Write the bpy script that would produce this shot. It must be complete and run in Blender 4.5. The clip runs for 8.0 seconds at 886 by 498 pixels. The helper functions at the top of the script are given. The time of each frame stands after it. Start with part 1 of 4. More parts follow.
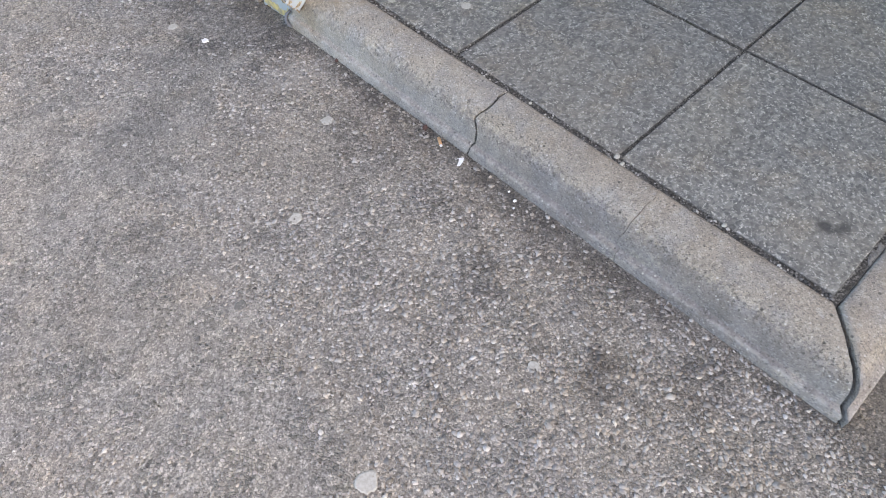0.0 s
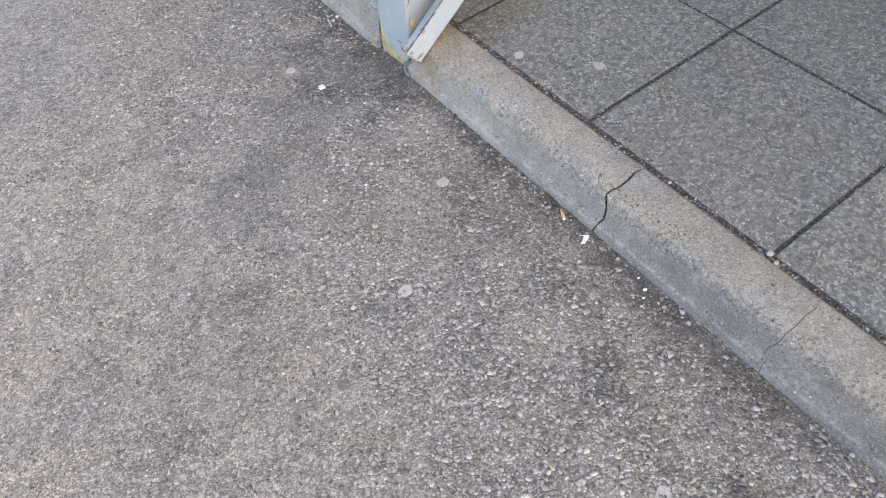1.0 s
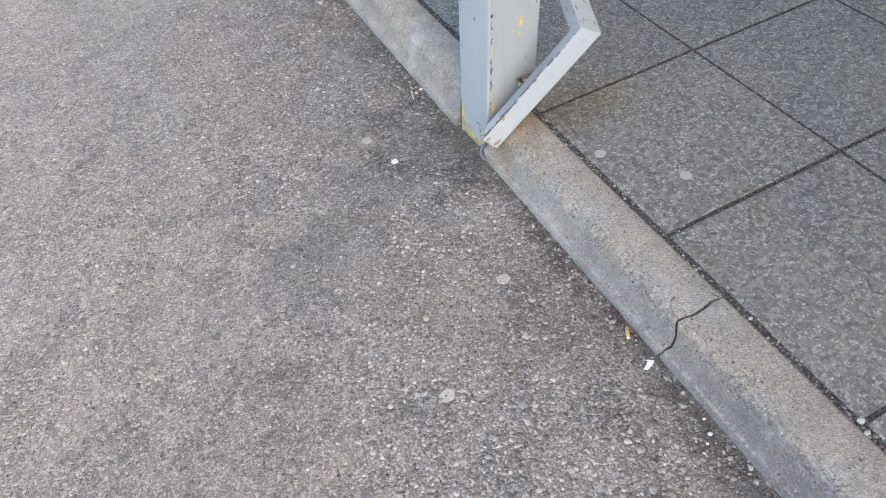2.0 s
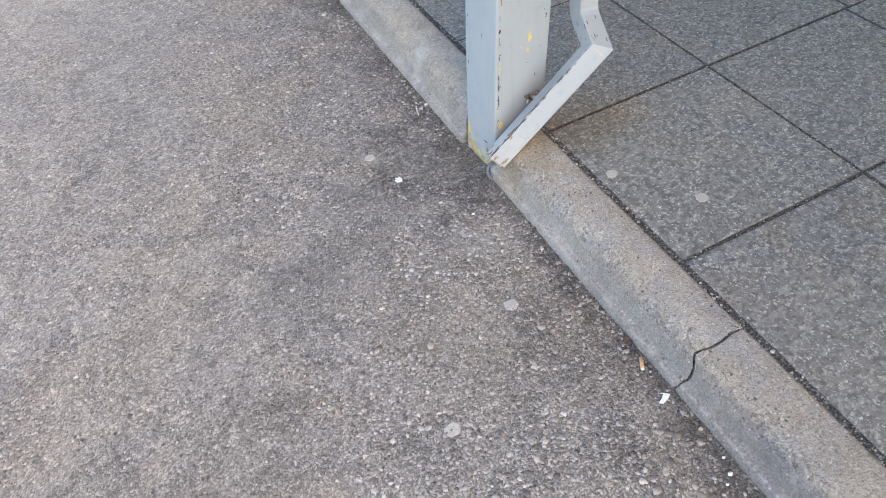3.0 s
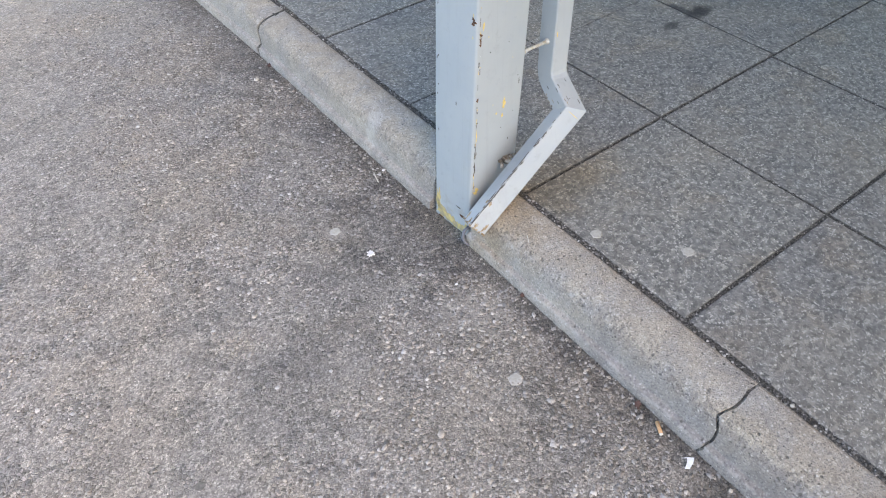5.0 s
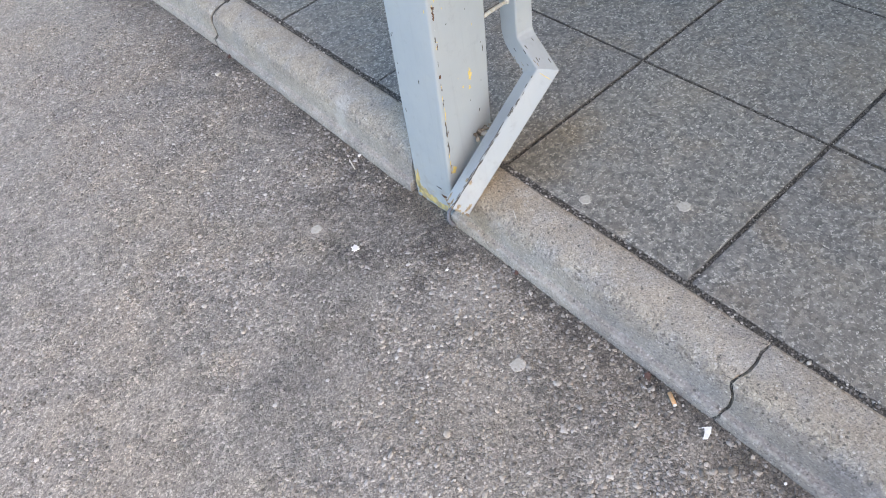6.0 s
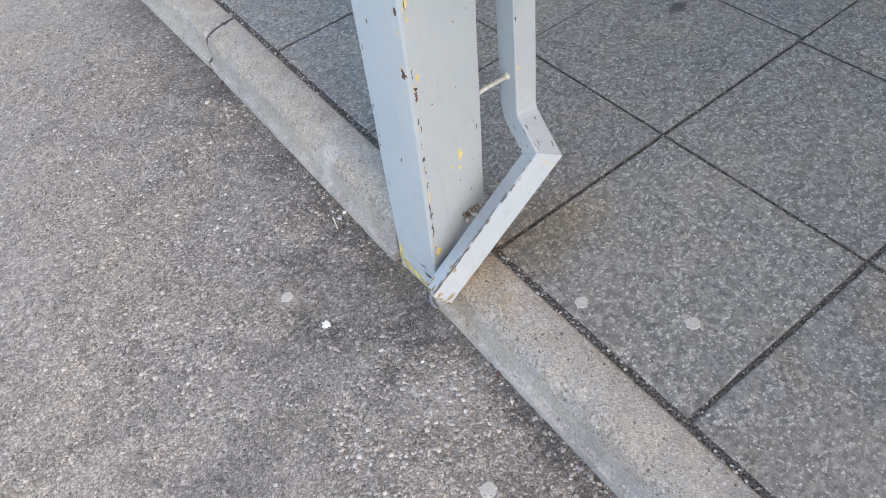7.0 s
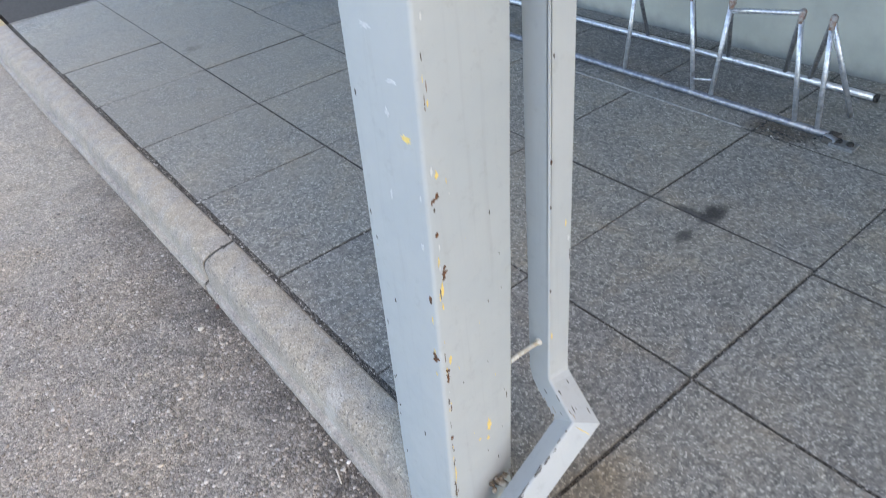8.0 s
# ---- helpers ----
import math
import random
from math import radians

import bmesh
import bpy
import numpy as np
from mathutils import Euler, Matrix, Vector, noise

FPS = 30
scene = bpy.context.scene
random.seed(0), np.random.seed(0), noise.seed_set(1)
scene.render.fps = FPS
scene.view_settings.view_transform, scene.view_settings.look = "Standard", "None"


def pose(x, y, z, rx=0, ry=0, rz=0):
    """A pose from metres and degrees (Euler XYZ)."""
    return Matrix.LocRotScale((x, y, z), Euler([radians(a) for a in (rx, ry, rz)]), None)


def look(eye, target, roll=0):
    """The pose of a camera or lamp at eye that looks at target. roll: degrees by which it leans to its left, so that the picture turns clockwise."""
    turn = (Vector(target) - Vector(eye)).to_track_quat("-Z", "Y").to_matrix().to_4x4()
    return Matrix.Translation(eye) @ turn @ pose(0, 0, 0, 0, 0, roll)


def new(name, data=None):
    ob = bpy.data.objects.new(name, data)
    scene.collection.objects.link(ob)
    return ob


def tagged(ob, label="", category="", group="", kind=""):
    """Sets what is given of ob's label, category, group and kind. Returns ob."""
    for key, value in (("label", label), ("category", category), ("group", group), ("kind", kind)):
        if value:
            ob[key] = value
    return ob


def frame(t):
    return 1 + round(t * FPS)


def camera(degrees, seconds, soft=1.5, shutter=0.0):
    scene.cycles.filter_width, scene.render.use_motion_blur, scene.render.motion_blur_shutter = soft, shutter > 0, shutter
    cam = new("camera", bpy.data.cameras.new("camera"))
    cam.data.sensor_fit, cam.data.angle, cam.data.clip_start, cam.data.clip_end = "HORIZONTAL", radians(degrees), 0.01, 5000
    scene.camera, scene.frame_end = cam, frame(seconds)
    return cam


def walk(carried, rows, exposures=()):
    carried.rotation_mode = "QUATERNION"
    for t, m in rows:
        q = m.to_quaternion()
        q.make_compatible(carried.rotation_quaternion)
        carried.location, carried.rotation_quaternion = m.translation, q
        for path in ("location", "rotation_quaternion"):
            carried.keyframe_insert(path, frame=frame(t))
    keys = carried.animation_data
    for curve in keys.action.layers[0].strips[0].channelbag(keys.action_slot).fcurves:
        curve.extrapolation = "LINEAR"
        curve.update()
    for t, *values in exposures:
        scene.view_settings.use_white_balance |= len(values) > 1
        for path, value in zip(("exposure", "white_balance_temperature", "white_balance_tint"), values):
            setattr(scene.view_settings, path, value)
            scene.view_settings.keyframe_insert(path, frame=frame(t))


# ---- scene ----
cam = camera(66.4, 8.0, soft=0.8, shutter=0.1)
PATH = [
    (0, (-1.15, -1.196, 1.335), (-0.39, -0.33, -0.301), -3.2),
    (0.5, (-1.115, -1.034, 1.345), (-0.39, -0.098, -0.267), -7.4),
    (1, (-1.083, -0.954, 1.336), (-0.478, 0.077, -0.267), -7.8),
    (1.5, (-0.977, -0.888, 1.339), (-0.464, 0.26, -0.216), -9.6),
    (1.7, (-0.964, -0.849, 1.355), (-0.449, 0.332, -0.174), -8.0),
    (2.8, (-0.907, -0.812, 1.316), (-0.523, 0.462, -0.177), -11.0),
    (3, (-0.913, -0.755, 1.323), (-0.437, 0.489, -0.168), -8.0),
    (3.5, (-0.97, -0.559, 1.35), (-0.257, 0.605, -0.112), -9.3),
    (4, (-1.086, -0.478, 1.381), (-0.215, 0.715, 0.032), 1.1),
    (4.5, (-1.118, -0.488, 1.379), (-0.354, 0.763, 0.018), 1.9),
    (5, (-1.053, -0.506, 1.355), (-0.278, 0.642, -0.088), -3.4),
    (5.2, (-1.032, -0.519, 1.348), (-0.264, 0.592, -0.127), -5.8),
    (6.3, (-0.796, -0.398, 1.349), (-0.146, 0.698, -0.193), -13.9),
    (6.5, (-0.705, -0.365, 1.357), (-0.039, 0.747, -0.166), -13.0),
    (7, (-0.622, -0.266, 1.339), (-0.02, 0.849, -0.208), -11.1),
    (7.5, (-0.646, -0.143, 1.365), (0.084, 0.957, -0.138), -8.6),
    (7.7, (-0.61, -0.104, 1.373), (0.184, 1.015, -0.082), -9.7),
    (7.9, (-0.579, -0.069, 1.405), (0.313, 1.185, 0.127), -7.2),
    (8, (-0.552, -0.013, 1.424), (0.343, 1.299, 0.209), -7.5),
]
walk(cam, [(t, look(eye, target, roll)) for t, eye, target, roll in PATH],
     exposures=[(t, ev + 0.70, 9800, 16) for t, ev in ((0.0, 1.69), (1.5, 1.72), (3.0, 1.73), (4.5, 1.77), (6.5, 1.78), (8.0, 1.80))])


# ---- light: bright overcast sky, soft sun from over the road behind the camera ----
SUN_ELEV, SUN_YAW = 42.0, 180.0            # the sun stands over the road, behind the camera
world = bpy.data.worlds.new("overcast_sky")
scene.world = world
world.use_nodes = True
wn, wl = world.node_tree.nodes, world.node_tree.links
wn.clear()
sky = wn.new("ShaderNodeTexSky")
sky.sky_type = "NISHITA"
sky.sun_disc = False
sky.sun_elevation = radians(SUN_ELEV)
sky.sun_rotation = radians(SUN_YAW)
sky.dust_density, sky.air_density, sky.ozone_density = 0.2, 1.0, 7.0
back = wn.new("ShaderNodeBackground")
back.inputs["Strength"].default_value = 0.15
wout = wn.new("ShaderNodeOutputWorld")
wl.new(sky.outputs[0], back.inputs[0])
wl.new(back.outputs[0], wout.inputs[0])
sun = new("sun", bpy.data.lights.new("sun", "SUN"))
sun.data.energy, sun.data.angle, sun.data.color = 0.70, radians(50), (1.0, 0.76, 0.46)
sun.matrix_world = look((0.4, -6.6, 6.0), (0, 0.5, 0))


# ---- materials ----
class Mat:
    """A node material built by short calls."""

    def __init__(self, name, rough=0.8, metal=0.0, spec=0.3):
        self.m = bpy.data.materials.new(name)
        self.m.use_nodes = True
        self.t = self.m.node_tree
        self.b = self.t.nodes["Principled BSDF"]
        self.b.inputs["Roughness"].default_value = rough
        self.b.inputs["Metallic"].default_value = metal
        self.b.inputs["Specular IOR Level"].default_value = spec
        self.geo = self.t.nodes.new("ShaderNodeNewGeometry")
        self.tc = self.t.nodes.new("ShaderNodeTexCoord")
        self.oi = self.t.nodes.new("ShaderNodeObjectInfo")
        self.pos = self.geo.outputs["Position"]
        self.obj = self.tc.outputs["Object"]

    def put(self, sock, v):
        if hasattr(v, "is_linked"):
            self.t.links.new(v, sock)
        elif isinstance(v, (tuple, list)) and len(v) == 3 and sock.type == "RGBA":
            sock.default_value = (*v, 1)
        else:
            sock.default_value = v

    def noise(self, co, scale, detail=3.0, rough=0.6, out="Fac", warp=0.0):
        n = self.t.nodes.new("ShaderNodeTexNoise")
        self.put(n.inputs["Vector"], co)
        n.inputs["Scale"].default_value, n.inputs["Detail"].default_value = scale, detail
        n.inputs["Roughness"].default_value, n.inputs["Distortion"].default_value = rough, warp
        return n.outputs[out]

    def voro(self, co, scale, feature="F1", out="Distance", rand=1.0):
        n = self.t.nodes.new("ShaderNodeTexVoronoi")
        n.feature = feature
        self.put(n.inputs["Vector"], co)
        n.inputs["Scale"].default_value, n.inputs["Randomness"].default_value = scale, rand
        return n.outputs[out]

    def math(self, op, a, b=0.0, c=0.0):
        n = self.t.nodes.new("ShaderNodeMath")
        n.operation = op
        for k, v in enumerate((a, b, c)):
            self.put(n.inputs[k], v)
        return n.outputs[0]

    def span(self, v, lo, hi, a=0.0, b=1.0):
        n = self.t.nodes.new("ShaderNodeMapRange")
        n.interpolation_type = "SMOOTHSTEP"
        for k, x in enumerate((v, lo, hi, a, b)):
            self.put(n.inputs[k], x)
        return n.outputs[0]

    def ramp(self, v, stops):
        n = self.t.nodes.new("ShaderNodeValToRGB")
        while len(n.color_ramp.elements) < len(stops):
            n.color_ramp.elements.new(0.5)
        for e, (p, c) in zip(n.color_ramp.elements, stops):
            e.position, e.color = p, (*c, 1)
        self.put(n.inputs[0], v)
        return n.outputs[0]

    def mix(self, f, a, b, mode="MIX"):
        n = self.t.nodes.new("ShaderNodeMix")
        n.data_type, n.blend_type = "RGBA", mode
        self.put(n.inputs[0], f)
        self.put(n.inputs[6], a)
        self.put(n.inputs[7], b)
        return n.outputs[2]

    def red(self, c):
        n = self.t.nodes.new("ShaderNodeSeparateColor")
        self.put(n.inputs[0], c)
        return n.outputs[0]

    def xyz(self, co):
        n = self.t.nodes.new("ShaderNodeSeparateXYZ")
        self.put(n.inputs[0], co)
        return n.outputs

    def spot(self, x, y, rx, ry, ragged=0.5, scale=9.0):
        """A stain round (x, y) with a ragged, soft rim: 1 inside, 0 outside."""
        p = self.xyz(self.pos)
        dx = self.math("DIVIDE", self.math("SUBTRACT", p[0], x), rx)
        dy = self.math("DIVIDE", self.math("SUBTRACT", p[1], y), ry)
        d = self.math("SQRT", self.math("ADD", self.math("MULTIPLY", dx, dx), self.math("MULTIPLY", dy, dy)))
        d = self.math("ADD", d, self.math("MULTIPLY", self.math("SUBTRACT", self.noise(self.pos, scale, 4), 0.5), ragged * 2))
        return self.span(d, 0.35, 1.1, 1.0, 0.0)

    def done(self, colour, height=None, depth=0.001, strength=1.0, rough=None):
        self.put(self.b.inputs["Base Color"], colour)
        if rough is not None:
            self.put(self.b.inputs["Roughness"], rough)
        if height is not None:
            n = self.t.nodes.new("ShaderNodeBump")
            n.inputs["Distance"].default_value, n.inputs["Strength"].default_value = depth, strength
            self.put(n.inputs["Height"], height)
            self.t.links.new(n.outputs[0], self.b.inputs["Normal"])
        return self.m


# dark stains of the road, as x, y, half widths and strength, and worn-smooth patches
STAINS = ((-0.30, 0.02, 0.14, 0.34, 0.30), (-0.33, 0.84, 0.28, 0.36, 0.55), (-0.22, 0.62, 0.14, 0.20, 0.50), (-0.27, 1.30, 0.14, 0.5, 0.34), (-0.416, -0.526, 0.09, 0.11, 0.72),
          (-0.465, -0.948, 0.10, 0.07, 0.68), (-0.33, -1.11, 0.15, 0.09, 0.66), (-0.27, -0.72, 0.10, 0.26, 0.34), (-0.27, 2.5, 0.12, 1.3, 0.48), (-0.21, -0.1, 0.06, 0.9, 0.42), (-1.02, 0.20, 0.10, 0.08, 0.3))
SMOOTH = ((-0.87, 0.535, 0.19, 0.15, 0.44), (-0.70, 0.62, 0.20, 0.12, 0.36), (-1.25, 0.05, 0.26, 0.22, 0.22), (-0.95, -0.55, 0.16, 0.2, 0.2))


def asphalt():
    m = Mat("worn_asphalt", 0.75, 0, 0.4)
    p = m.pos
    wob = m.t.nodes.new("ShaderNodeVectorMath")
    wob.operation = "MULTIPLY_ADD"
    m.put(wob.inputs[0], m.noise(p, 60, 2, out="Color"))
    wob.inputs[1].default_value = (0.012, 0.012, 0.012)
    m.put(wob.inputs[2], p)
    q = wob.outputs[0]
    cell = m.red(m.voro(q, 112, out="Color"))
    edge = m.voro(q, 112, "DISTANCE_TO_EDGE")
    fine = m.red(m.voro(p, 300, out="Color"))
    stone = m.ramp(cell, [(0.0, (0.095, 0.091, 0.084)), (0.35, (0.210, 0.201, 0.186)), (0.75, (0.345, 0.332, 0.307)), (1.0, (0.55, 0.53, 0.495))])
    grit = m.ramp(fine, [(0.0, (0.110, 0.105, 0.097)), (0.45, (0.205, 0.196, 0.181)), (0.8, (0.295, 0.283, 0.261)), (1.0, (0.47, 0.453, 0.42))])
    bare = m.span(m.noise(p, 7, 4), 0.38, 0.62)
    hue = m.voro(q, 112, out="Color")
    stone = m.mix(0.22, stone, m.mix(1.0, stone, m.mix(0.35, (1.0, 1.0, 1.0), hue), "MULTIPLY"))
    grip = m.span(bare, 0.0, 1.0, 0.15, 0.75)
    c = m.mix(m.math("MULTIPLY", m.span(edge, 0.02, 0.14), grip), grit, stone)
    c = m.mix(m.math("MULTIPLY", m.span(edge, 0.0, 0.07, 0.45, 0.0), grip), c, (0.085, 0.08, 0.074))
    tan = m.span(m.noise(p, 2.3, 5, 0.65, warp=0.4), 0.42, 0.62)
    c = m.mix(m.math("MULTIPLY", tan, 0.60), c, m.mix(1.0, c, (1.09, 1.01, 0.91), "MULTIPLY"))
    cloud = m.ramp(m.noise(p, 9, 5, 0.7, warp=0.5), [(0.30, (0.76, 0.76, 0.78)), (0.5, (1.0, 1.0, 1.0)), (0.70, (1.22, 1.20, 1.16))])
    c = m.mix(0.8, c, m.mix(1.0, c, cloud, "MULTIPLY"))
    clump = m.ramp(m.noise(p, 42, 3, 0.6), [(0.32, (0.70, 0.70, 0.70)), (0.5, (1.0, 1.0, 1.0)), (0.68, (1.30, 1.29, 1.27))])
    c = m.mix(0.8, c, m.mix(1.0, c, clump, "MULTIPLY"))
    blue = m.span(m.noise(p, 4.1, 3, warp=0.6), 0.52, 0.70)
    c = m.mix(m.math("MULTIPLY", blue, 0.50), c, m.mix(1.0, c, (0.82, 0.83, 0.85), "MULTIPLY"))
    dust = m.span(m.noise(p, 1.1, 4), 0.42, 0.68)
    c = m.mix(m.math("MULTIPLY", dust, 0.14), c, (0.30, 0.29, 0.275))
    lane = m.math("ADD", m.xyz(p)[0], m.math("MULTIPLY", m.math("SUBTRACT", m.noise(p, 2.6, 5, 0.7), 0.5), 1.2))
    c = m.mix(m.span(lane, -1.15, -0.45, 0.18, 0.0), c, m.mix(0.55, m.mix(1.0, c, (1.55, 1.52, 1.46), "MULTIPLY"), (0.37, 0.355, 0.325)))
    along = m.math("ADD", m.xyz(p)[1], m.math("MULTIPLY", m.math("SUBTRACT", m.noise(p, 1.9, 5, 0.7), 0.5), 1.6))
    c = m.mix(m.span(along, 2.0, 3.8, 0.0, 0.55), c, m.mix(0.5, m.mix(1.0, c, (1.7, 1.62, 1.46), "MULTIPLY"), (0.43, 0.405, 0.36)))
    mottle = m.span(m.noise(p, 24, 4, 0.7), 0.36, 0.60, 0.35, 1.0)
    for x, y, rx, ry, k in STAINS:
        c = m.mix(m.math("MULTIPLY", m.math("MULTIPLY", m.spot(x, y, rx, ry, 0.9, 9), mottle), k), c, m.mix(1.0, c, (0.36, 0.35, 0.35), "MULTIPLY"))
    for x, y, rx, ry, k in SMOOTH:
        c = m.mix(m.math("MULTIPLY", m.spot(x, y, rx, ry, 0.8, 8), k), c, m.mix(1.0, c, (0.58, 0.585, 0.60), "MULTIPLY"))
    for x, y, r in ((-0.47, 0.963, 0.055), (-0.30, 0.42, 0.14), (-0.951, -0.19, 0.05), (-0.35, 1.93, 0.03), (-0.62, 2.30, 0.03), (-0.75, 1.9, 0.10)):
        c = m.mix(m.math("MULTIPLY", m.spot(x, y, r, r), 0.45), c, (0.33, 0.31, 0.28))
    # the road gets darker along the foot of the kerb
    gutter_dark = m.math("MULTIPLY", m.span(m.math("ADD", m.xyz(p)[0], m.math("MULTIPLY", m.math("SUBTRACT", m.noise(p, 7, 5, 0.7), 0.5), 0.16)), -0.27, -0.18), m.span(m.noise(p, 3.3, 4), 0.30, 0.55, 0.35, 0.75))
    c = m.mix(gutter_dark, c, m.mix(0.35, m.mix(1.0, c, (0.50, 0.49, 0.48), "MULTIPLY"), (0.10, 0.095, 0.088)))
    fleck = m.math("MULTIPLY", m.span(m.red(m.voro(p, 105, out="Color")), 0.92, 0.95), m.span(m.voro(p, 105), 0.26, 0.38, 1.0, 0.0))
    c = m.mix(m.math("MULTIPLY", fleck, 0.4), c, (0.60, 0.58, 0.54))
    hole = m.math("MULTIPLY", m.span(m.red(m.voro(q, 90, out="Color")), 0.07, 0.13, 1.0, 0.0), m.span(m.voro(q, 90), 0.28, 0.46, 1.0, 0.0))
    c = m.mix(m.math("MULTIPLY", hole, 0.55), c, (0.055, 0.053, 0.05))
    speckle = m.ramp(m.noise(p, 120, 2, 0.6), [(0.33, (0.70, 0.70, 0.70)), (0.5, (1.02, 1.02, 1.02)), (0.67, (1.38, 1.37, 1.35))])
    c = m.mix(0.85, c, m.mix(1.0, c, speckle, "MULTIPLY"))
    c = m.mix(1.0, c, (1.045, 1.02, 0.975), "MULTIPLY")
    h = m.math("ADD", m.math("MULTIPLY", m.span(edge, 0.0, 0.2), m.math("MULTIPLY", grip, 0.7)), m.math("MULTIPLY", fine, 0.5))
    return m.done(c, m.math("SUBTRACT", h, hole), 0.0045, 1.0)


def chipping():
    m = Mat("pale_chipping", 0.7, 0, 0.35)
    own = m.geo.outputs["Random Per Island"]
    c = m.ramp(own, [(0.0, (0.11, 0.104, 0.094)), (0.4, (0.28, 0.265, 0.24)), (0.85, (0.42, 0.40, 0.365)), (1.0, (0.56, 0.535, 0.49))])
    hue = m.math("FRACT", m.math("MULTIPLY", own, 37.7))
    c = m.mix(m.span(hue, 0.55, 0.95, 0.0, 0.45), c, m.mix(1.0, c, (1.12, 0.99, 0.84), "MULTIPLY"))
    c = m.mix(m.span(hue, 0.05, 0.30, 0.4, 0.0), c, m.mix(1.0, c, (0.86, 0.92, 1.0), "MULTIPLY"))
    c = m.mix(0.5, c, m.mix(1.0, c, m.ramp(m.noise(m.pos, 260, 3), [(0.3, (0.6, 0.6, 0.6)), (0.7, (1.25, 1.25, 1.25))]), "MULTIPLY"))
    mottle = m.span(m.noise(m.pos, 24, 4, 0.7), 0.36, 0.60, 0.35, 1.0)
    for x, y, rx, ry, k in STAINS:
        c = m.mix(m.math("MULTIPLY", m.math("MULTIPLY", m.spot(x, y, rx, ry, 0.9, 9), mottle), k * 0.8), c, m.mix(1.0, c, (0.36, 0.35, 0.35), "MULTIPLY"))
    c = m.mix(m.span(m.noise(m.pos, 2.3, 4, warp=0.4), 0.42, 0.62, 0.0, 0.45), c, m.mix(1.0, c, (1.05, 1.0, 0.91), "MULTIPLY"))
    return m.done(c, m.noise(m.pos, 500, 3), 0.0008, 0.6)


def slab_stone():
    m = Mat("exposed_aggregate_slab", 0.75, 0, 0.5)
    wob = m.t.nodes.new("ShaderNodeVectorMath")          # broken, not round, grains
    wob.operation = "MULTIPLY_ADD"
    m.put(wob.inputs[0], m.noise(m.pos, 190, 3, out="Color"))
    wob.inputs[1].default_value = (0.017, 0.017, 0.017)
    m.put(wob.inputs[2], m.pos)
    p = wob.outputs[0]
    a = m.red(m.voro(p, 165, out="Color"))
    e = m.voro(p, 165)
    b = m.red(m.voro(p, 150, out="Color"))
    v = m.voro(p, 88, out="Color")
    c = m.ramp(m.noise(p, 95, 4, 0.7), [(0.28, (0.085, 0.085, 0.085)), (0.5, (0.155, 0.154, 0.151)), (0.72, (0.25, 0.247, 0.24))])
    c = m.mix(0.95, c, m.mix(1.0, c, m.ramp(m.red(v), [(0.0, (0.52, 0.53, 0.55)), (0.55, (1.03, 1.03, 1.03)), (0.85, (1.42, 1.39, 1.34)), (1.0, (2.0, 1.95, 1.87))]), "MULTIPLY"))
    grain = m.ramp(a, [(0.0, (0.085, 0.086, 0.086)), (0.5, (0.17, 0.17, 0.167)), (0.82, (0.25, 0.248, 0.24)), (0.93, (0.46, 0.45, 0.43)), (1.0, (0.64, 0.625, 0.60))])
    c = m.mix(m.span(e, 0.30, 0.65, 0.62, 0.1), c, grain)
    c = m.mix(m.math("MULTIPLY", m.span(b, 0.80, 0.97, 0.0, 0.6), m.span(m.voro(p, 150), 0.30, 0.55, 1.0, 0.0)), c, (0.40, 0.395, 0.38))
    c = m.mix(m.span(m.noise(p, 3.2, 4, warp=0.5), 0.46, 0.7, 0.0, 0.5), c, m.mix(1.0, c, (0.88, 0.89, 0.92), "MULTIPLY"))
    c = m.mix(m.span(m.noise(p, 5.7, 3, warp=0.3), 0.50, 0.72, 0.0, 0.75), c, m.mix(1.0, c, (1.18, 1.05, 0.92), "MULTIPLY"))
    c = m.mix(m.math("MULTIPLY", m.span(a, 0.88, 0.93), m.span(e, 0.30, 0.50, 0.8, 0.0)), c, (0.50, 0.49, 0.47))
    c = m.mix(m.span(m.noise(p, 1.7, 5, 0.65, warp=0.4), 0.44, 0.62, 0.0, 0.42), c, m.mix(1.0, m.mix(0.35, c, (0.23, 0.215, 0.195)), (1.22, 1.14, 1.04), "MULTIPLY"))
    c = m.mix(m.span(m.noise(p, 8.5, 5, 0.7, warp=0.6), 0.56, 0.70, 0.0, 0.34), c, (0.25, 0.24, 0.225))
    c = m.mix(m.span(m.noise(p, 13, 5, 0.7, warp=0.8), 0.58, 0.74, 0.0, 0.45), c, m.mix(1.0, c, (0.66, 0.67, 0.70), "MULTIPLY"))
    fleck = m.math("MULTIPLY", m.span(m.red(m.voro(p, 185, out="Color")), 0.83, 0.90), m.span(m.voro(p, 185), 0.30, 0.52, 1.0, 0.0))
    c = m.mix(m.math("MULTIPLY", fleck, 0.65), c, (0.62, 0.61, 0.59))
    hole = m.math("MULTIPLY", m.span(m.red(m.voro(p, 190, out="Color")), 0.0, 0.10, 1.0, 0.0), m.span(m.voro(p, 190), 0.25, 0.40, 1.0, 0.0))
    c = m.mix(m.math("MULTIPLY", hole, 0.8), c, (0.045, 0.044, 0.043))
    tone = m.ramp(m.oi.outputs["Random"], [(0.0, (1.19, 1.175, 1.14)), (0.5, (1.29, 1.27, 1.20)), (1.0, (1.41, 1.38, 1.28))])
    c = m.mix(1.0, c, tone, "MULTIPLY")
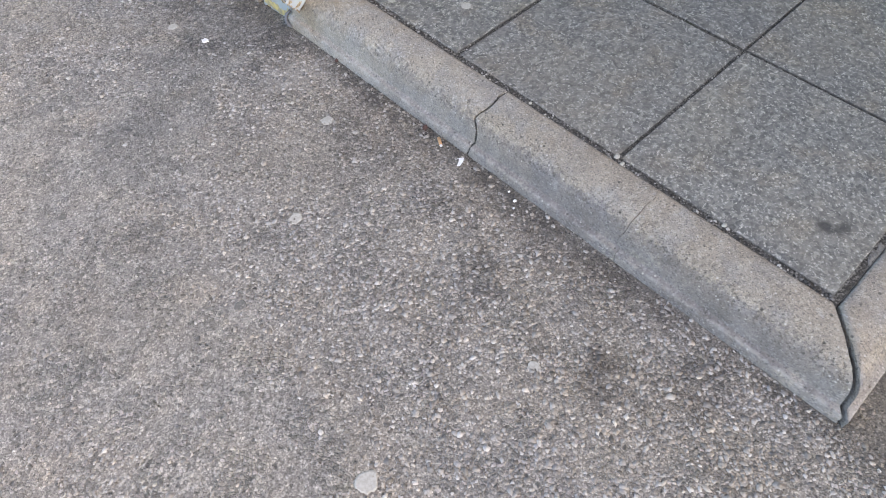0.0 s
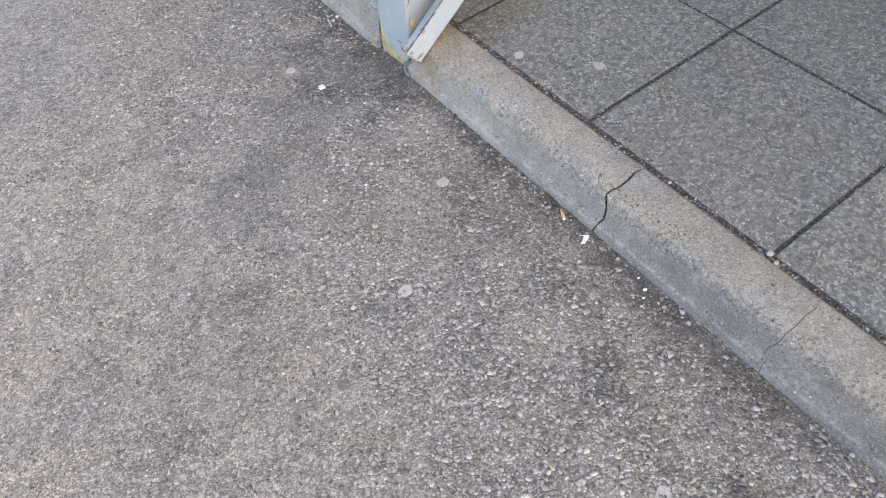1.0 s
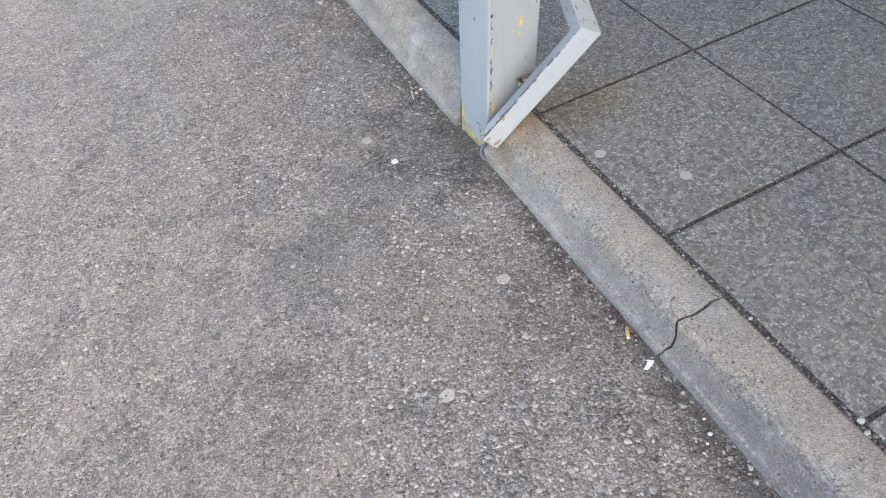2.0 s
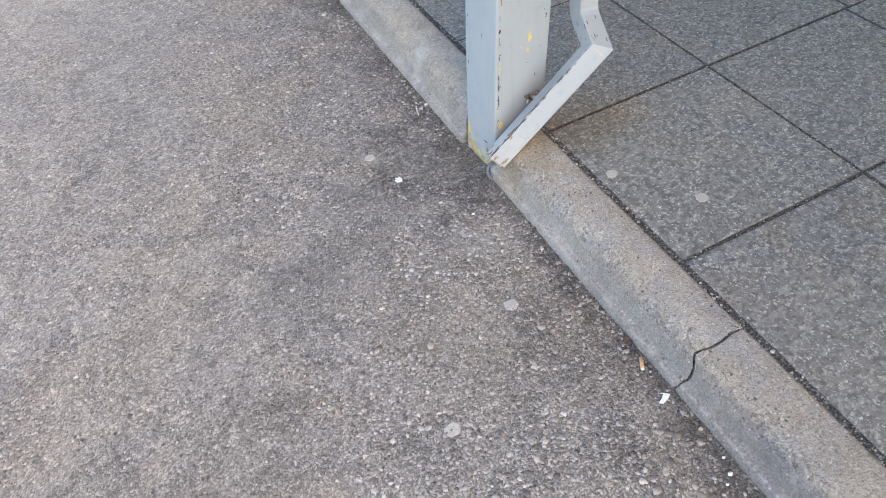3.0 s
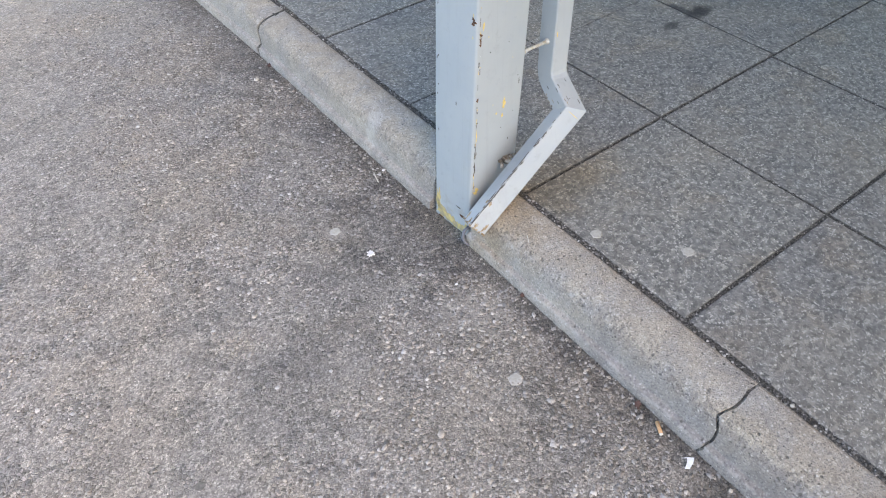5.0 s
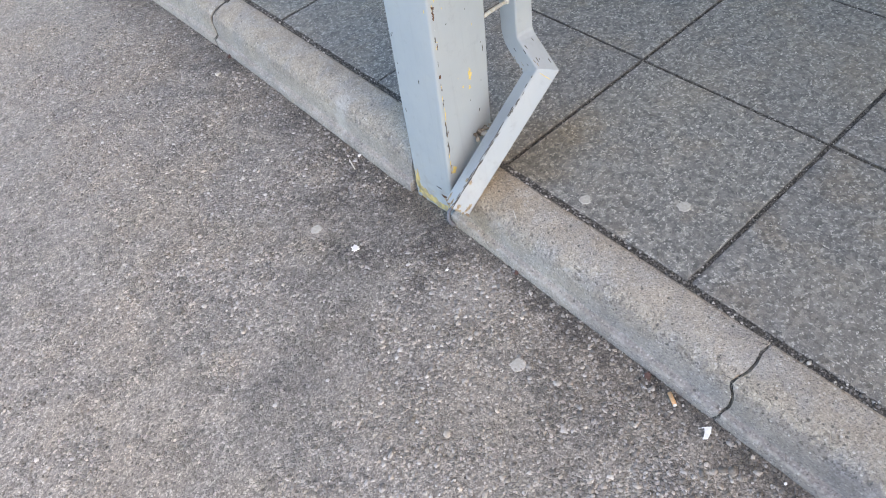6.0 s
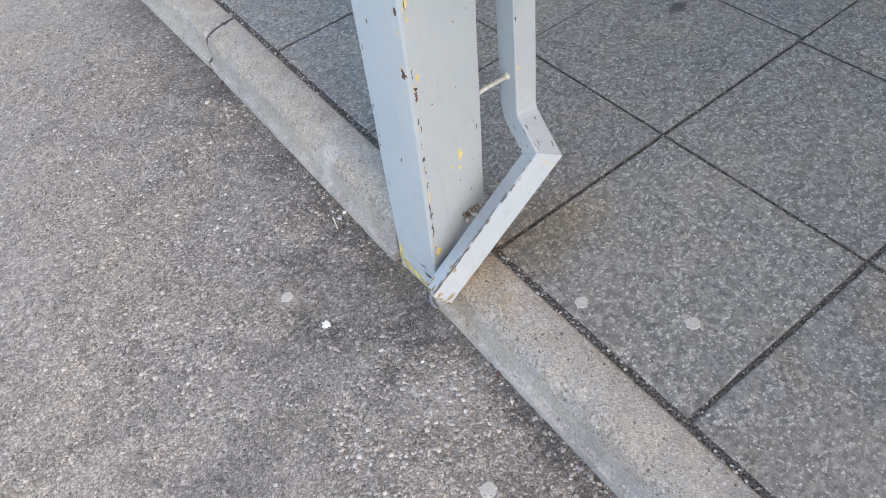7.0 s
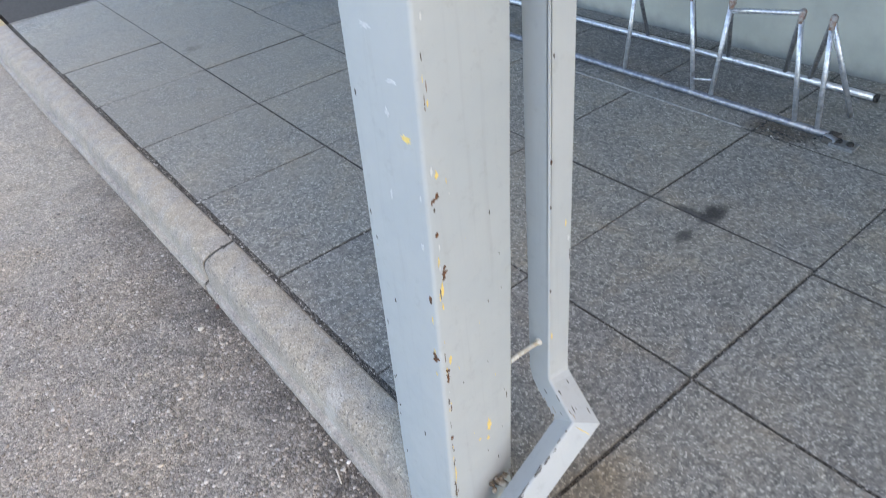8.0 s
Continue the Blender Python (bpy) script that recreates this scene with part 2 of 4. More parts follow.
    for x, y, rx, ry, k in ((1.27, 0.990, 0.085, 0.050, 1.0), (1.235, 1.06, 0.025, 0.07, 0.8), (1.10, 0.985, 0.05, 0.035, 0.75), (0.70, 4.27, 0.07, 0.06, 0.7), (0.166, -1.100, 0.022, 0.034, 0.75), (0.190, -1.132, 0.034, 0.020, 0.7)):
        c = m.mix(m.math("MULTIPLY", m.spot(x, y, rx, ry, 0.45, 30), k), c, (0.035, 0.034, 0.034))
    # some dirt under the rack, but mainly its shade put into the slab colour
    rack_shade = m.math("MULTIPLY", m.spot(2.22, 2.2, 0.42, 1.5, 0.35, 5), m.span(m.noise(p, 11, 5, 0.7), 0.30, 0.62, 0.35, 0.8))
    c = m.mix(rack_shade, c, m.mix(1.0, c, (0.55, 0.54, 0.56), "MULTIPLY"))
    # warm light on the far slabs put into their colour as pale brown patches
    dry = m.math("MULTIPLY", m.spot(0.55, 4.4, 1.15, 2.3, 0.9, 1.6), m.span(m.noise(p, 6.0, 5, 0.7, warp=0.5), 0.30, 0.70, 0.30, 0.75))
    c = m.mix(dry, c, (0.30, 0.27, 0.225))
    c = m.mix(m.math("MULTIPLY", m.spot(0.10, 0.56, 0.26, 0.13, 0.8, 9), 0.75), c, m.mix(1.0, c, (0.80, 0.70, 0.57), "MULTIPLY"))
    c = m.mix(m.math("MULTIPLY", m.spot(1.93, 1.14, 0.09, 0.19, 0.7), 1.0), c, m.mix(1.0, c, (0.45, 0.38, 0.32), "MULTIPLY"))
    packed = m.span(m.math("ADD", m.xyz(m.obj)[2], m.math("MULTIPLY", m.math("SUBTRACT", m.noise(p, 60, 3), 0.5), 0.003)), -0.0030, -0.0004, 0.85, 0.0)
    c = m.mix(packed, c, (0.065, 0.061, 0.055))           # soil caught on the worn edges
    h = m.math("ADD", a, m.noise(p, 420, 2))
    return m.done(c, m.math("ADD", h, m.noise(p, 95, 4, 0.7)), 0.0024, 1.0, m.span(a, 0.8, 1.0, 0.66, 0.45))


def kerb_concrete():
    m = Mat("kerb_concrete", 0.75, 0, 0.4)
    p = m.pos
    z = m.xyz(p)[2]
    c = m.ramp(m.noise(p, 14, 6, 0.65), [(0.25, (0.255, 0.245, 0.228)), (0.55, (0.345, 0.331, 0.308)), (0.8, (0.43, 0.413, 0.382))])
    speck = m.red(m.voro(p, 260, out="Color"))
    c = m.mix(m.span(speck, 0.78, 0.95, 0.0, 0.6), c, (0.50, 0.49, 0.47))
    c = m.mix(m.span(speck, 0.04, 0.20, 0.55, 0.0), c, (0.14, 0.14, 0.14))
    tan = m.math("MULTIPLY", m.span(m.noise(p, 9, 4, warp=0.4), 0.34, 0.60), m.span(z, -0.12, -0.012, 0.35, 1.0))
    c = m.mix(m.math("MULTIPLY", tan, 0.55), c, m.mix(1.0, c, (1.18, 1.05, 0.88), "MULTIPLY"))
    # grime on the kerb's face, with the face's bluish shade painted in
    grime_shade = m.math("MULTIPLY", m.span(m.math("ADD", m.noise(p, 6, 4, warp=0.3), m.math("MULTIPLY", m.math("SUBTRACT", m.noise(p, 70, 3), 0.5), 0.5)), 0.16, 0.46), m.span(m.math("ADD", z, m.math("MULTIPLY", m.math("SUBTRACT", m.noise(p, 55, 5, 0.75), 0.5), 0.075)), -0.034, -0.020, 1.0, 0.0))
    grime_shade = m.math("MULTIPLY", grime_shade, m.math("MAXIMUM", m.spot(-0.15, -0.80, 0.5, 0.95, 0.25, 5), m.span(m.noise(p, 2.2, 4), 0.42, 0.62, 0.30, 0.75)))
    c = m.mix(m.math("MULTIPLY", grime_shade, 0.80), c, m.mix(1.0, c, (0.57, 0.575, 0.65), "MULTIPLY"))
    soot = m.math("MULTIPLY", m.spot(-0.10, -0.85, 0.4, 0.75, 0.5, 4), m.span(m.noise(p, 18, 5, 0.7), 0.36, 0.60, 0.35, 1.0))
    c = m.mix(m.math("MULTIPLY", soot, 0.42), c, m.mix(1.0, c, (0.60, 0.60, 0.62), "MULTIPLY"))
    rub = m.math("MULTIPLY", m.span(m.noise(p, 22, 4), 0.60, 0.72), m.span(z, -0.09, -0.03))
    c = m.mix(m.math("MULTIPLY", rub, 0.5), c, (0.42, 0.42, 0.41))
    pit = m.math("MAXIMUM", m.span(m.voro(p, 75), 0.08, 0.24), m.span(m.noise(p, 31, 2), 0.50, 0.56, 1.0, 0.0))
    c = m.mix(m.math("MULTIPLY", m.span(pit, 0.0, 1.0, 1.0, 0.0), 0.5), c, (0.10, 0.10, 0.10))
    nick = m.math("MULTIPLY", m.span(m.noise(p, 95, 4, 0.75), 0.56, 0.63), m.math("MULTIPLY", m.span(z, -0.075, -0.035), m.span(z, -0.016, -0.006, 1.0, 0.15)))
    c = m.mix(m.math("MULTIPLY", nick, 0.5), c, (0.13, 0.125, 0.12))
    c = m.mix(m.math("MULTIPLY", m.spot(-0.09, 0.58, 0.13, 0.15, 0.6, 14), 0.55), c, m.mix(1.0, c, (0.92, 0.76, 0.56), "MULTIPLY"))
    c = m.mix(m.math("MULTIPLY", m.spot(-0.13, 1.24, 0.05, 0.05, 0.5, 25), 0.6), c, (0.45, 0.45, 0.44))
    grain = m.ramp(m.noise(p, 130, 4, 0.75), [(0.30, (0.62, 0.62, 0.63)), (0.5, (1.0, 1.0, 1.0)), (0.70, (1.40, 1.38, 1.34))])
    c = m.mix(0.5, c, m.mix(1.0, c, grain, "MULTIPLY"))
    # thin broken highlight painted along the edge of the foot ledge
    arris = m.math("MULTIPLY", m.span(z, -0.1205, -0.1165), m.span(z, -0.1145, -0.1120, 1.0, 0.0))
    c = m.mix(m.math("MULTIPLY", arris, m.span(m.noise(p, 28, 4, 0.7), 0.42, 0.60, 0.0, 0.35)), c, (0.43, 0.42, 0.40))
    crater = m.math("MULTIPLY", m.span(m.red(m.voro(p, 62, out="Color")), 0.10, 0.18, 1.0, 0.0), m.span(m.voro(p, 62), 0.14, 0.26, 1.0, 0.0))
    c = m.mix(m.math("MULTIPLY", crater, 0.75), c, (0.085, 0.083, 0.08))
    stone = m.math("MULTIPLY", m.span(m.red(m.voro(p, 88, out="Color")), 0.88, 0.92), m.span(m.voro(p, 88), 0.16, 0.30, 1.0, 0.0))
    c = m.mix(m.math("MULTIPLY", stone, 0.6), c, (0.58, 0.57, 0.54))
    c = m.mix(1.0, c, (0.985, 0.95, 0.905), "MULTIPLY")
    tone = m.ramp(m.oi.outputs["Random"], [(0.0, (0.99, 0.99, 1.0)), (1.0, (1.07, 1.06, 1.04))])
    c = m.mix(1.0, c, tone, "MULTIPLY")
    h = m.math("ADD", m.math("MULTIPLY", m.math("SUBTRACT", m.math("SUBTRACT", pit, crater), nick), 0.8), m.math("ADD", m.noise(p, 60, 5, 0.7), m.math("MULTIPLY", m.noise(p, 240, 3), 0.9)))
    return m.done(c, h, 0.0032, 1.0)


def paint(name, base, cool, chips=0.0):
    """Old gloss paint on steel, dirty and chipped, with yellow under it."""
    m = Mat(name, 0.55, 0, 0.3)
    p = m.pos
    c = m.mix(m.span(m.noise(p, 5, 5, warp=0.3), 0.35, 0.7), base, cool)
    streak = m.t.nodes.new("ShaderNodeMapping")
    streak.inputs["Scale"].default_value = (60, 60, 2.5)
    m.put(streak.inputs[0], p)
    c = m.mix(m.span(m.noise(streak.outputs[0], 1.0, 4), 0.52, 0.75, 0.0, 0.28), c, m.mix(1.0, c, (0.80, 0.79, 0.74), "MULTIPLY"))
    c = m.mix(m.span(m.noise(p, 34, 5, 0.7), 0.56, 0.72, 0.0, 0.5), c, m.mix(1.0, c, (0.86, 0.86, 0.82), "MULTIPLY"))
    lo = m.span(m.xyz(p)[2], -0.15, 0.10, 1.0, 0.0)
    worn = m.math("ADD", m.noise(p, 55, 5, 0.7), m.math("MULTIPLY", lo, 0.10 + chips))
    c = m.mix(m.span(worn, 0.735, 0.755), c, (0.42, 0.33, 0.09))
    c = m.mix(m.span(worn, 0.775, 0.79), c, (0.10, 0.055, 0.035))
    dirt = m.math("MULTIPLY", m.span(m.noise(p, 17, 5), 0.45, 0.65), lo)
    c = m.mix(m.math("MULTIPLY", dirt, 0.6), c, (0.24, 0.225, 0.20))
    h = m.math("ADD", m.noise(p, 30, 3), m.math("MULTIPLY", m.span(worn, 0.73, 0.77, 1.0, 0.0), 0.6))
    return m.done(c, h, 0.0012, 0.5, m.span(m.noise(p, 20, 3), 0.3, 0.7, 0.48, 0.66))


def plain(name, base, other, scale=40.0, rough=0.7, metal=0.0, depth=0.0008, spec=0.3):
    m = Mat(name, rough, metal, spec)
    n = m.noise(m.pos, scale, 5, 0.65)
    return m.done(m.mix(m.span(n, 0.35, 0.65), base, other), n, depth, 0.6)


def galvanised():
    m = Mat("galvanised_steel", 0.4, 0.75, 0.5)
    sp = m.red(m.voro(m.pos, 90, out="Color"))
    c = m.ramp(sp, [(0.0, (0.40, 0.43, 0.48)), (1.0, (0.60, 0.63, 0.68))])
    c = m.mix(m.span(m.noise(m.pos, 25, 4), 0.58, 0.72, 0.0, 0.7), c, (0.22, 0.20, 0.18))
    return m.done(c, m.noise(m.pos, 70, 3), 0.0006, 0.4, m.span(m.noise(m.pos, 30, 3), 0.3, 0.7, 0.28, 0.5))


def wall_render():
    m = Mat("pale_wall_render", 0.9, 0, 0.2)
    p = m.pos
    c = m.mix(m.span(m.noise(p, 3, 5), 0.35, 0.65), (0.28, 0.292, 0.27), (0.34, 0.348, 0.32))
    c = m.mix(m.span(m.noise(p, 26, 4), 0.60, 0.72, 0.0, 0.35), c, (0.33, 0.32, 0.30))
    splash = m.span(m.math("ADD", m.xyz(p)[2], m.math("MULTIPLY", m.noise(p, 8, 5), 0.16)), 0.05, 0.17, 1.0, 0.0)
    c = m.mix(m.math("MULTIPLY", splash, 0.75), c, (0.15, 0.145, 0.14))
    return m.done(c, m.noise(p, 140, 4), 0.0015, 0.7)


def joint_sand():
    m = Mat("joint_sand", 0.95, 0, 0.1)
    a = m.red(m.voro(m.pos, 320, out="Color"))
    c = m.ramp(a, [(0.0, (0.040, 0.038, 0.034)), (0.7, (0.100, 0.095, 0.085)), (1.0, (0.24, 0.23, 0.205))])
    c = m.mix(m.span(m.noise(m.pos, 9, 3), 0.60, 0.72, 0.0, 0.45), c, (0.06, 0.075, 0.03))
    return m.done(c, a, 0.002, 1.0)


def grit_stone():
    m = Mat("joint_grit", 0.8, 0, 0.25)
    c = m.ramp(m.geo.outputs["Random Per Island"], [(0.0, (0.032, 0.030, 0.028)), (0.6, (0.10, 0.096, 0.088)), (0.88, (0.24, 0.23, 0.21)), (1.0, (0.55, 0.53, 0.49))])
    return m.done(c, m.noise(m.pos, 400, 3), 0.0006, 0.6)


ASPHALT, CHIP, SLAB, KERB = asphalt(), chipping(), slab_stone(), kerb_concrete()
POST_PAINT = paint("post_paint", (0.300, 0.336, 0.350), (0.322, 0.352, 0.360))
PIPE_PAINT = paint("pipe_paint", (0.315, 0.345, 0.355), (0.345, 0.366, 0.368), 0.02)
YELLOW = plain("old_yellow_paint", (0.66, 0.49, 0.17), (0.54, 0.39, 0.13), 90, 0.55)
RUST = plain("rust", (0.055, 0.030, 0.020), (0.13, 0.055, 0.026), 160, 0.9, 0.0, 0.001)
DARK = plain("dark_scratch", (0.05, 0.045, 0.045), (0.10, 0.09, 0.08), 200, 0.8)
PALE = plain("pale_scuff", (0.38, 0.41, 0.43), (0.46, 0.48, 0.49), 150, 0.6)
GALV, WALL, SAND, GRIT = galvanised(), wall_render(), joint_sand(), grit_stone()
DIRTY = plain("rust_and_dirt", (0.20, 0.13, 0.08), (0.36, 0.29, 0.20), 130, 0.9, 0.0, 0.002)
SOILED = plain("soiled_yellow_paint", (0.56, 0.43, 0.17), (0.30, 0.25, 0.17), 45, 0.75)
GUM = plain("flattened_gum", (0.37, 0.355, 0.31), (0.47, 0.45, 0.40), 140, 0.8)
OLDGUM = plain("old_gum", (0.13, 0.125, 0.11), (0.19, 0.18, 0.16), 140, 0.85)
BLACK = plain("black_rubber", (0.018, 0.018, 0.02), (0.03, 0.03, 0.03), 90, 0.6)
DARKZINC = plain("dark_zinc", (0.13, 0.14, 0.16), (0.24, 0.25, 0.27), 60, 0.5, 0.5)
STUBDIRT = plain("caked_dirt", (0.10, 0.075, 0.055), (0.42, 0.38, 0.32), 60, 0.95, 0.0, 0.003)
REDRUST = plain("red_primer", (0.19, 0.095, 0.07), (0.30, 0.29, 0.285), 70, 0.75)
RAILZINC = plain("blue_grey_rail_zinc", (0.15, 0.175, 0.22), (0.27, 0.30, 0.35), 45, 0.45, 0.65)
GREYPLATE = plain("dull_zinc", (0.16, 0.17, 0.18), (0.27, 0.28, 0.29), 120, 0.5, 0.6)
WHITE = plain("white_paper", (0.74, 0.74, 0.72), (0.62, 0.62, 0.60), 110, 0.8)
FILTER = plain("cork_filter", (0.60, 0.37, 0.21), (0.50, 0.28, 0.14), 300, 0.8)
TWIG = plain("dry_twig", (0.60, 0.57, 0.50), (0.46, 0.43, 0.36), 200, 0.8)
LEAF = plain("dry_red_leaf", (0.11, 0.06, 0.05), (0.07, 0.042, 0.036), 140, 0.7)
CABLE = plain("grey_cable", (0.16, 0.165, 0.18), (0.12, 0.12, 0.13), 120, 0.55)
TANSTONE = plain("tan_kerb_paint", (0.50, 0.38, 0.20), (0.40, 0.32, 0.20), 40, 0.8)
DARKFAR = plain("dark_far_surface", (0.050, 0.046, 0.040), (0.075, 0.068, 0.06), 60, 0.9, 0.0, 0.002)


# ---- builders ----
def mesh_of(name, verts, faces, material, smooth=False):
    me = bpy.data.meshes.new(name)
    me.from_pydata([tuple(v) for v in verts], [], [tuple(f) for f in faces])
    me.materials.append(material)
    if smooth:
        me.polygons.foreach_set("use_smooth", [True] * len(me.polygons))
    me.update()
    return me


def part(name, bm, material, parent=None, label="", smooth=False):
    """One bmesh as one mesh object, under parent if there is one."""
    bmesh.ops.recalc_face_normals(bm, faces=bm.faces[:])
    me = bpy.data.meshes.new(name)
    bm.to_mesh(me)
    bm.free()
    me.materials.append(material)
    if smooth:
        me.polygons.foreach_set("use_smooth", [True] * len(me.polygons))
    ob = new(name, me)
    if parent is not None:
        ob.parent = parent
        ob.matrix_parent_inverse = parent.matrix_basis.inverted()
    return tagged(ob, label)


def thing(name, label, category, at=(0, 0, 0), group="", kind=""):
    ob = new(name)
    ob.empty_display_size = 0.05
    ob.matrix_basis = Matrix.Translation(at)
    return tagged(ob, label, category, group, kind)


def box(bm, lo, hi, bevel=0.0, seg=2):
    vs = [bm.verts.new((x, y, z)) for x in (lo[0], hi[0]) for y in (lo[1], hi[1]) for z in (lo[2], hi[2])]
    fs = [bm.faces.new([vs[i] for i in q]) for q in ((0, 1, 3, 2), (4, 6, 7, 5), (0, 4, 5, 1), (2, 3, 7, 6), (0, 2, 6, 4), (1, 5, 7, 3))]
    if bevel:
        es = list({e for f in fs for e in f.edges})
        bmesh.ops.bevel(bm, geom=es, offset=bevel, segments=seg, profile=0.5, affect="EDGES")
    return bm


def tube(bm, pts, r, n=10, cap=True):
    """A round tube along the points, mitred at bends."""
    pts = [Vector(p) for p in pts]
    rings = []
    for i, p in enumerate(pts):
        a = (pts[i] - pts[i - 1]).normalized() if i else (pts[1] - pts[0]).normalized()
        b = (pts[i + 1] - pts[i]).normalized() if i + 1 < len(pts) else a
        d = (a + b).normalized()
        if not rings:
            u = d.orthogonal().normalized()
        else:
            u = (u - d * u.dot(d)).normalized()
        v = d.cross(u)
        k = 1 / max(0.5, d.dot(a))
        rings.append([bm.verts.new(p + (u * math.cos(t) + v * math.sin(t)) * r * (k if 0 < i < len(pts) - 1 else 1)) for t in (2 * math.pi * j / n for j in range(n))])
    for s, e in zip(rings, rings[1:]):
        for j in range(n):
            bm.faces.new((s[j], s[(j + 1) % n], e[(j + 1) % n], e[j]))
    if cap:
        bm.faces.new(rings[0][::-1])
        bm.faces.new(rings[-1])
    return bm


def blot(bm, centre, u, v, n, ru, rv, thick, rng, ragged=0.3):
    """A thin irregular patch on a surface with the axes u, v and the normal n."""
    k = 20
    low, top = [], []
    for j in range(k):
        t = 2 * math.pi * j / k
        r = 1 + ragged * (rng.random() - 0.5) * 2
        o = u * (ru * r * math.cos(t)) + v * (rv * r * math.sin(t))
        low.append(bm.verts.new(centre + o))
        top.append(bm.verts.new(centre + o * 0.86 + n * thick))
    bm.faces.new(top)
    for j in range(k):
        bm.faces.new((low[j], low[(j + 1) % k], top[(j + 1) % k], top[j]))
    return bm


def pebbles(name, pts, sizes, material, seed, flat=0.6, sink=0.35):
    """Many small broken stones in one mesh."""
    g = np.random.default_rng(seed)
    n, k = len(pts), 6
    ang = (np.arange(k) / k * 2 * np.pi)[None, :] + g.uniform(0, 6.28, (n, 1)) + g.uniform(-0.35, 0.35, (n, k))
    rad = sizes[:, None] * g.uniform(0.50, 1.30, (n, k))
    stretch = g.uniform(0.65, 1.0, (n, 1))
    turn = g.uniform(0, 6.28, (n, 1))
    x, y = np.cos(ang) * rad, np.sin(ang) * rad * stretch
    x, y = x * np.cos(turn) - y * np.sin(turn), x * np.sin(turn) + y * np.cos(turn)
    h = sizes[:, None] * flat * g.uniform(0.7, 1.2, (n, 1))
    tilt = g.uniform(-0.25, 0.25, (n, 2))
    low = np.stack([x, y, np.broadcast_to(-h * sink, (n, k))], 2)
    tx, ty = x * 0.72, y * 0.72
    top = np.stack([tx, ty, h * (1 - sink) + tx * tilt[:, :1] + ty * tilt[:, 1:]], 2)
    v = (np.concatenate([low, top], 1) + pts[:, None, :]).reshape(-1, 3)
    base = (np.arange(n) * 2 * k)[:, None]
    quads = np.concatenate([np.stack([base[:, 0] + j, base[:, 0] + (j + 1) % k, base[:, 0] + k + (j + 1) % k, base[:, 0] + k + j], 1)[:, None] for j in range(k)], 1).reshape(-1, 4)
    caps = base + k + np.arange(k)[None, :]
    me = bpy.data.meshes.new(name)
    me.vertices.add(len(v))
    me.vertices.foreach_set("co", v.ravel())
    idx = np.concatenate([quads.ravel(), caps.ravel()])
    me.loops.add(len(idx))
    me.loops.foreach_set("vertex_index", idx.astype(np.int32))
    tot = np.concatenate([np.full(len(quads), 4), np.full(n, k)])
    me.polygons.add(len(tot))
    me.polygons.foreach_set("loop_start", (np.cumsum(tot) - tot).astype(np.int32))
    me.update(calc_edges=True)
    me.validate()
    me.materials.append(material)
    return new(name, me)


def road_z(x):
    """The road rises gently from the gutter towards its crown."""
    return -0.151 + 0.018 * min(1.4, max(0.0, -x - 0.17))


PITCH = 0.605                    # slab and joint
KX = -0.012                      # back edge of the kerb
END_Y = -1.215                   # pavement's corner
FAR_Y = 10 * PITCH + 0.06        # pavement's far end
WALL_X = 2.58
COLUMNS = (0.0, PITCH, 2 * PITCH, 1.868, 1.868 + PITCH, WALL_X)
ROWS = [PITCH * k for k in range(-2, 4)] + [2.50, 3.18, 3.87, 4.58, 5.32, FAR_Y - 0.03, FAR_Y]

# ---- road ----
xs = [-300, -60, -12, -5] + [-3.0 + 0.06 * i for i in range(50)] + [0.02, 0.5, 3, 12, 60, 300]
ys = [-300, -60, -12, -4] + [-2.2 + 0.08 * i for i in range(110)] + [7, 9, 20, 60, 300]
rv = []
for y in ys:
    for x in xs:
        near = -3.0 <= x <= 0.02 and -2.2 <= y <= 6.6
        rv.append((x, y, road_z(x) + (0.003 * noise.noise((x * 2.2, y * 2.2, 0)) + 0.0012 * noise.noise((x * 9, y * 9, 3)) if near else 0)))
rf = [(j * len(xs) + i, j * len(xs) + i + 1, (j + 1) * len(xs) + i + 1, (j + 1) * len(xs) + i) for j in range(len(ys) - 1) for i in range(len(xs) - 1)]
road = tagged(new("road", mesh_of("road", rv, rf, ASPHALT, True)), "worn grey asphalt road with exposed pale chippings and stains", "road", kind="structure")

# ---- pavement bed ----
bm = bmesh.new()
box(bm, (KX - 0.052, END_Y - 0.010, -0.30), (WALL_X + 0.02, FAR_Y, -0.0046))
pavement = part("pavement", bm, SAND)
tagged(pavement, "pavement of square grey slabs with dark sandy joints", "pavement", kind="structure")

# ---- wall behind the bicycle rack ----
bm = bmesh.new()
box(bm, (WALL_X, END_Y - 2.0, -0.30), (WALL_X + 0.25, 14.0, 3.445))
tagged(part("wall_1", bm, WALL), "pale grey rendered wall, dirty along its foot", "wall", kind="structure")

# ---- canopy over the pavement: out of view, height and reach set to shade it ----
bm = bmesh.new()
box(bm, (-0.06, -7.5, 3.45), (WALL_X + 0.25, 5.4, 3.65))
tagged(part("ceiling", bm, WALL), "plain pale canopy roof carried by the post", "canopy", kind="structure")

# ---- flat sheet for the unclear dark area beyond the pavement ----
bm = bmesh.new()
box(bm, (KX - 0.02, FAR_Y + 0.004, -0.30), (WALL_X, FAR_Y + 6.0, -0.012))
tagged(part("crossing", bm, DARKFAR), "flat dark surface at the end of the slabs", "crossing", kind="structure")

